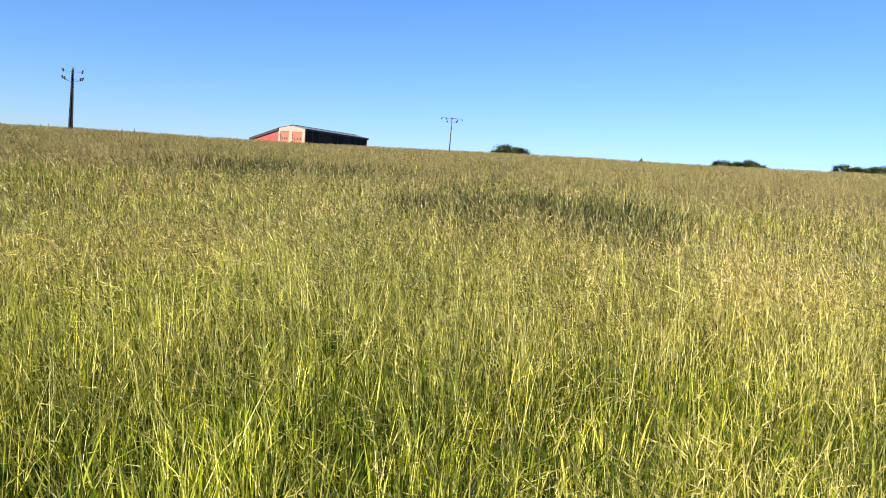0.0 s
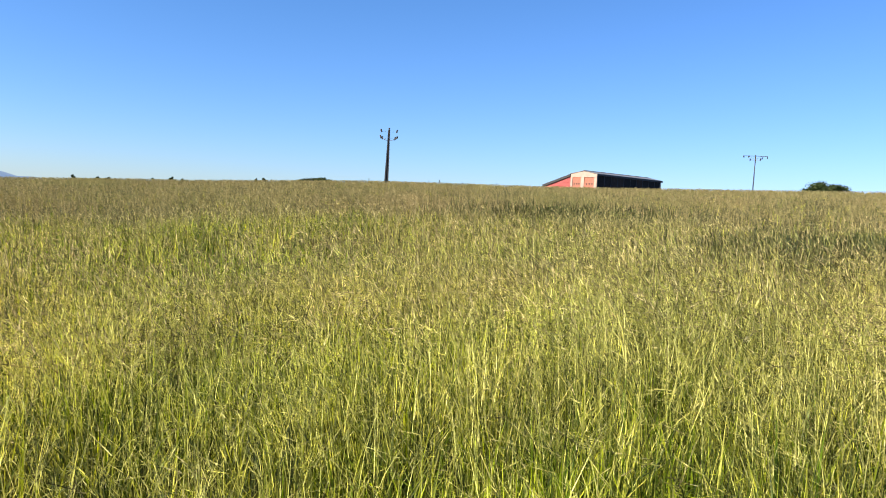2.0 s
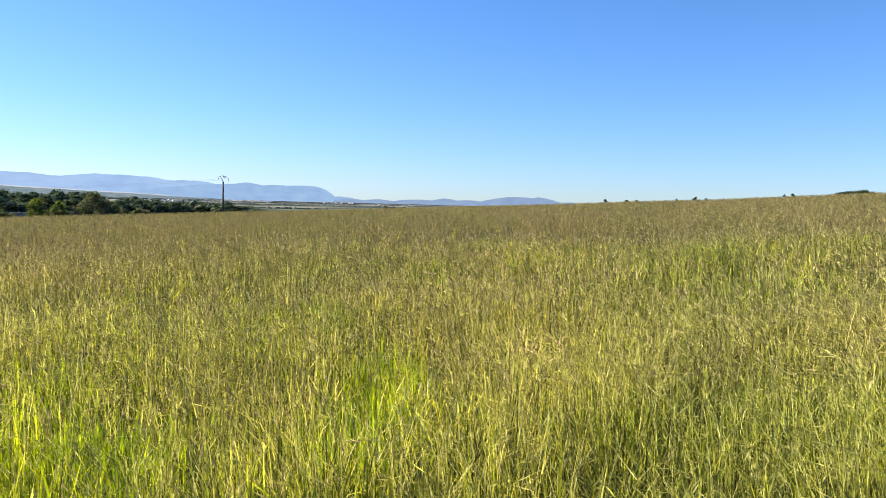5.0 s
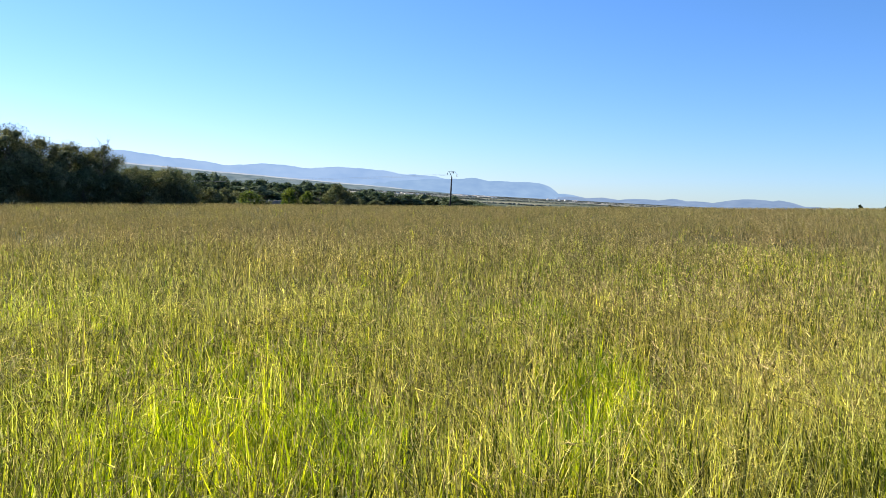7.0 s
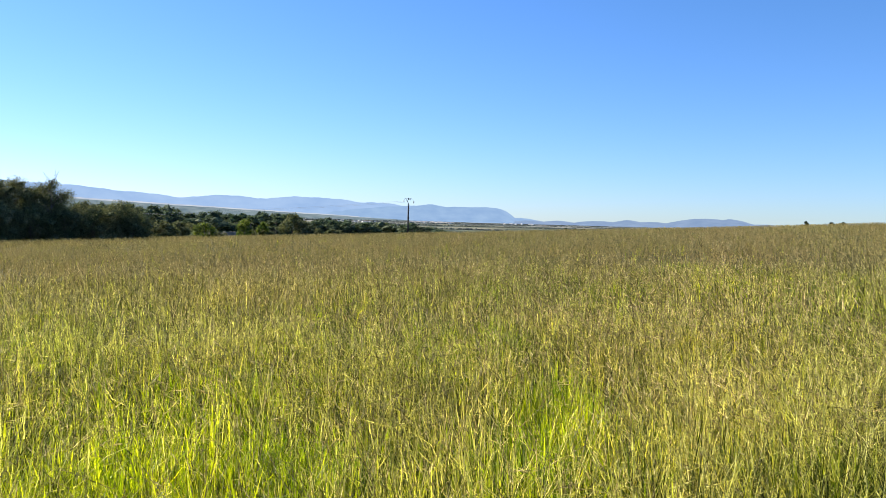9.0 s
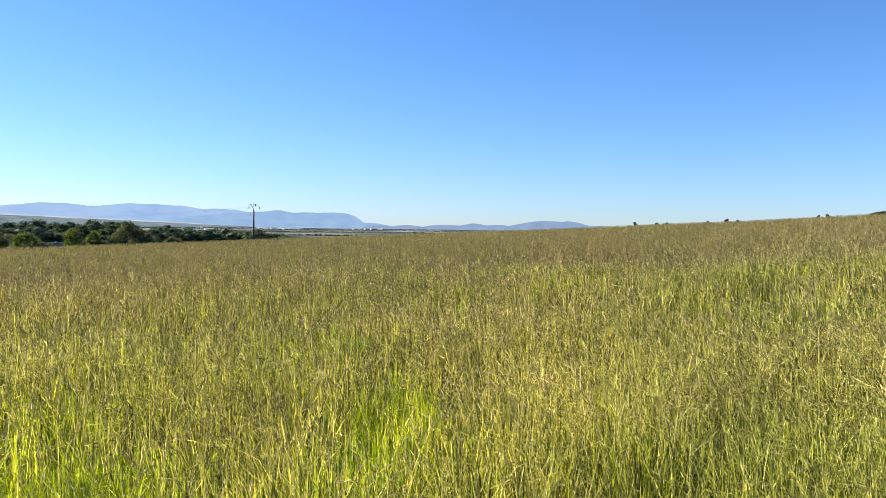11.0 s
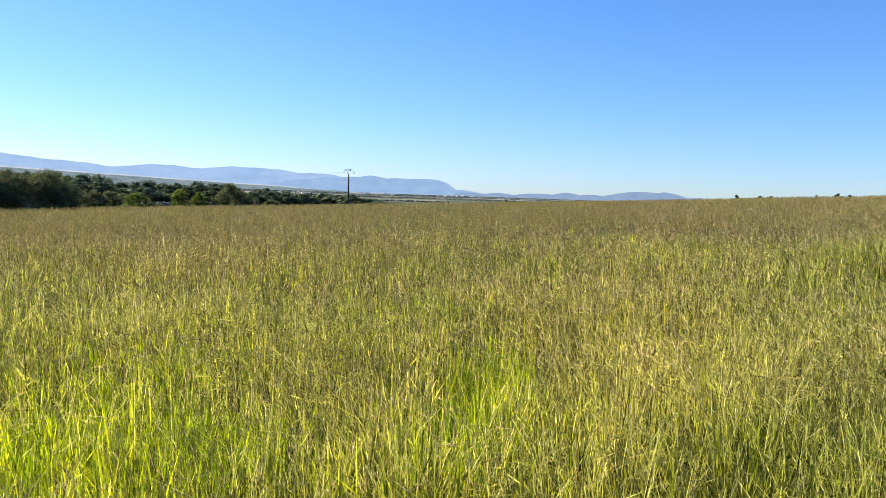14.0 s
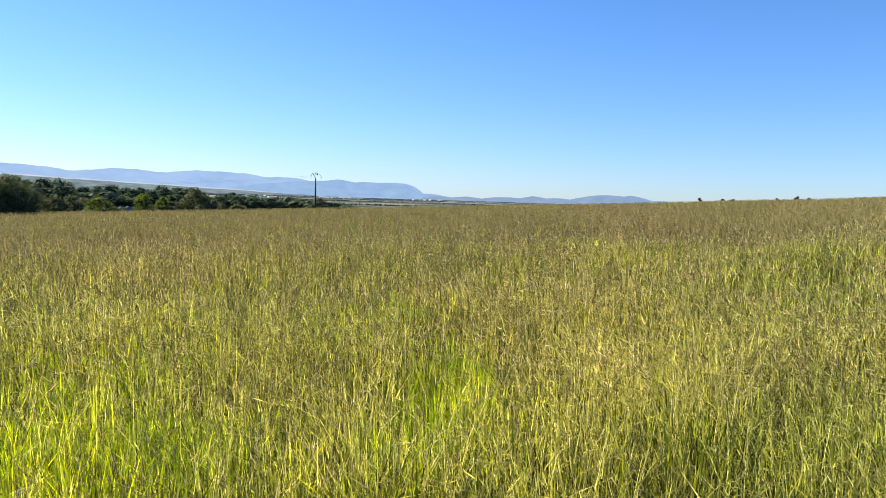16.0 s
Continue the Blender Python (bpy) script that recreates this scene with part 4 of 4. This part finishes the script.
# from, to, blades and stalks per square metre, blade and stalk width, segments, husks a head, head length, head width, tuft spread
BANDS = [
    (0.9, 5.0, 1150, 640, 0.0064, 0.0042, 3, 8, 0.15, 0.0036, 0.05),
    (5.0, 10.0, 620, 480, 0.0076, 0.0044, 3, 4, 0.17, 0.0060, 0.06),
    (10.0, 22.0, 165, 165, 0.011, 0.0074, 2, 3, 0.22, 0.0085, 0.09),
    (22.0, 50.0, 12, 39, 0.022, 0.016, 1, 2, 0.24, 0.019, 0.14),
    (50.0, 100.0, 1.5, 9.6, 0.042, 0.034, 1, 2, 0.26, 0.036, 0.25),
    (100.0, 190.0, 0, 2.5, 0.08, 0.074, 1, 1, 0.30, 0.075, 0.4),
]
for r0, r1, db, ds, wb, ws, segs, husks, hl, hw, spread in BANDS:
    if db:
        x, y, out = scatter(r0, r1, db, 14, spread)
        lush = lushness(x, y)
        keep = g.random(len(x)) < np.clip(0.5 + 0.8 * lush, 0.3, 1) * thinned(x, y)
        x, y, out, lush = x[keep], y[keep], out[keep], lush[keep]
        n = len(x)
        h = (0.28 + 0.34 * g.random(n)) * (1 + 0.2 * drift(x, y))
        if r0 >= 10:
            h = h * 0.85
        width = wb * np.clip(np.exp(g.normal(size=n) * 0.45), 0.4, 2.0)
        lean_a = out + g.normal(size=n) * 0.5
        lean = np.abs(g.normal(size=n)) * 0.17
        bend = g.random(n) ** 2.5 * 0.7
        green = (lush + 0.25 * g.normal(size=n)) > 0.6
        for pile, sel, wide in ((blades, ~green, 1.0), (young, green, 1.3)):
            if sel.any():
                xs, ys = x[sel], y[sel]
                v, t, _, _ = strips(xs, ys, ground_z(xs, ys) - 0.02, h[sel], lean_a[sel], lean[sel], bend[sel], width[sel] * wide, segs,
                                    (0.8, 1.0, 0.7)[:segs] if segs > 1 else (1.0,))
                pile.add(v, t)
    if r0 < 10:
        # the lush spots are thick with young leaves
        x, y, out = scatter(r0, r1, db * 1.9, 16, spread * 1.2)
        keep = lushness(x, y) + 0.12 * g.normal(size=len(x)) > 0.74
        x, y, out = x[keep], y[keep], out[keep]
        n = len(x)
        v, t, _, _ = strips(x, y, ground_z(x, y) - 0.02, g.uniform(0.22, 0.46, n) + 0.15 * step01(4.2, 5.4, np.hypot(x, y)), out + g.normal(size=n) * 0.5, np.abs(g.normal(size=n)) * 0.2, g.random(n) ** 2 * 0.7, wb * 1.15 * g.uniform(0.6, 1.5, n), segs, (0.8, 1.0, 0.7))
        young.add(v, t)
    x, y, out = scatter(r0, r1, ds, 7, spread * 0.9)
    lush = lushness(x, y)
    keep = g.random(len(x)) < np.clip(1.05 - 0.6 * lush, 0.3, 1) * thinned(x, y)
    x, y, out = x[keep], y[keep], out[keep]
    n = len(x)
    # from afar the heads close to one even surface
    even = step01(25, 70, np.hypot(x, y))
    h = (0.46 + 0.34 * (0.5 + (g.random(n) - 0.5) * (1 - 0.8 * even))) * (1 + (1 - 0.75 * even) * (0.15 * drift(x, y, 0.6) + 0.10 * drift(x * 4.5, y * 4.5, 2.2)))
    wild = g.random(n) < 0.09 * (1 - even)
    lean_a = np.where(g.random(n) < 0.4, WIND + g.normal(size=n) * 0.8, out)
    lean = np.abs(g.normal(size=n)) * 0.19 + wild * g.uniform(0.2, 0.6, n)
    bend = g.random(n) ** 1.5 * (0.42 if r0 < 5 else 0.55) + wild * 0.2
    width = ws * g.uniform(0.7, 1.4, n)
    # farther out more stalks take the tan of the heads
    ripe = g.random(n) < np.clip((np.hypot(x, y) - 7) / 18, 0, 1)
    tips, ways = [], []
    for pile, sel in ((stalks, ~ripe), (heads if r0 < 20 else even_far, ripe)):
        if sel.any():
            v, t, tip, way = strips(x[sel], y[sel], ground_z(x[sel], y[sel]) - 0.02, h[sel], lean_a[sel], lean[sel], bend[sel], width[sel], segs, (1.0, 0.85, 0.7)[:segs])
            pile.add(v, t)
            tips.append(tip)
            ways.append(way)
    tip, way = np.concatenate(tips), np.concatenate(ways)
    nod = (0.7 if r0 < 5 else 1.0) * g.random(n)[:, None] ** 1.8
    way = way + nod * np.array([0.55 * math.cos(WIND), 0.55 * math.sin(WIND), -0.45]) + g.normal(size=(n, 3)) * 0.07
    way /= np.linalg.norm(way, axis=1)[:, None]
    has = g.random(n) < 0.6
    # close by, heads off the sunward side: brightness put in as paler straw
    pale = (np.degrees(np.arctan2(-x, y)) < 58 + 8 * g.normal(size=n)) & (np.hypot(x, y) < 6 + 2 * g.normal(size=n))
    for pile, sel in ((heads if r0 < 20 else even_far, has & ~pale), (plumes, has & pale)):
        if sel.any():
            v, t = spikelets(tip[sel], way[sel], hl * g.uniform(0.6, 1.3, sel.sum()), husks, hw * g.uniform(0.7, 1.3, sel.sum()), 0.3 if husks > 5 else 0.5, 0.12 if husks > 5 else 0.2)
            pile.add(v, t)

# taller feathery stalks in loose clumps close by, arching over
# Packed densest at 36-54 degrees, where pale plumes make up for dim light.
for a0, a1, r0, r1, density in ((AZ0, 36, 1.2, 8.0, 75), (36, 54, 1.6, 7.0, 400), (54, AZ1, 1.6, 8.0, 70)):
    x, y, out = scatter(r0, r1, density, 9, 0.07, a0, a1)
    keep = g.random(len(x)) < np.clip(0.55 + 1.1 * drift(x * 2.6, y * 2.6, 4.4), 0.05, 1)
    x, y, out = x[keep], y[keep], out[keep]
    n = len(x)
    h = g.uniform(0.5, 0.82, n)
    v, t, tip, way = strips(x, y, ground_z(x, y) - 0.02, h, out + g.normal(size=n) * 0.6, 0.04 + np.abs(g.normal(size=n)) * 0.15, g.random(n) ** 2 * 0.5, 0.0038 * g.uniform(0.7, 1.4, n), 3, (1.0, 0.85, 0.7))
    plumes.add(v, t)
    way = way + g.normal(size=(n, 3)) * 0.07 + np.array([0, 0, -0.06])
    way /= np.linalg.norm(way, axis=1)[:, None]
    v, t = spikelets(tip, way, 0.17 * g.uniform(0.6, 1.3, n), 9, 0.0038 * g.uniform(0.7, 1.3, n), 0.32)
    plumes.add(v, t)

# the meadow goes on behind the standpoint
for r0, r1, density, width, tall in ((0.6, 6.0, 420, 0.017, 0.42), (6.0, 16.0, 60, 0.04, 0.5), (16.0, 45.0, 4, 0.11, 0.55)):
    x, y, out = scatter(r0, r1, density, 10, 0.08 + r0 * 0.01, AZ1, AZ0 + 360)
    n = len(x)
    v, t, tip, way = strips(x, y, ground_z(x, y) - 0.02, tall * g.uniform(0.6, 1.4, n), out, np.abs(g.normal(size=n)) * 0.22, g.random(n) ** 2 * 0.6, width * g.uniform(0.6, 1.4, n), 2, (1.0, 0.8))
    half = len(x) // 2
    blades.add(v[:half * 5], t[:half * 3])
    stalks.add(v[half * 5:], t[half * 3:] - half * 5)

tagged(new("grass_blades", blades.mesh("grass_blades", M_BLADE)), "lush green and yellowing meadow grass blades", "grass", kind="stuff")
tagged(new("young_grass", young.mesh("young_grass", M_LUSH)), "bright yellow-green young grass in lush spots of the meadow", "grass", kind="stuff")
tagged(new("grass_stalks", stalks.mesh("grass_stalks", M_STALK)), "tall dry straw-coloured grass stalks over the whole meadow", "grass", kind="stuff")
tagged(new("grass_seed_heads", heads.mesh("grass_seed_heads", M_HEAD)), "ripe tan and brownish seed heads on the tall grass", "grass", kind="stuff")

tagged(new("far_even_grass", even_far.mesh("far_even_grass", M_HEAD_FAR)), "the same tan grass farther up the slope, in evened tones", "grass", kind="stuff")
tagged(new("feathery_grass", plumes.mesh("feathery_grass", M_PLUME)), "pale feathery grass plumes in loose clumps, with paled near seed heads", "grass", kind="stuff")

# darker stands of weeds in the meadow
weeds = Pile()
for az, r, across, along, count in ((-1.2, 10.8, 1.0, 0.9, 330), (-5.0, 12.2, 1.4, 1.2, 850), (-9.5, 12.0, 1.3, 1.0, 420), (-14.5, 9.4, 0.9, 0.5, 140), (13.6, 23.3, 1.6, 0.9, 220), (18.5, 20.6, 1.3, 0.7, 140), (7.4, 22.5, 1.6, 0.8, 140), (14.1, 20.3, 1.0, 0.5, 80)):
    a = np.radians(az + g.normal(size=count) * np.degrees(across / r) * 0.6)
    rr = r + g.normal(size=count) * along * 0.7
    x, y = -rr * np.sin(a), rr * np.cos(a)
    h = g.uniform(0.45, 0.8, count)
    v, t, tip, way = strips(x, y, ground_z(x, y) - 0.02, h, g.uniform(0, 6.3, count), np.abs(g.normal(size=count)) * 0.12, g.random(count) * 0.2, np.full(count, 0.008 + 0.0004 * r), 2, (1.0, 0.8))
    weeds.add(v, t)
    v, t = spikelets(tip, way, np.full(count, 0.24), 12, np.full(count, 0.011 + 0.0004 * r))
    weeds.add(v, t)
tagged(new("dock_weeds", weeds.mesh("dock_weeds", M_WEED)), "dark brown-green weed stands among the meadow grass", "weeds", kind="stuff")
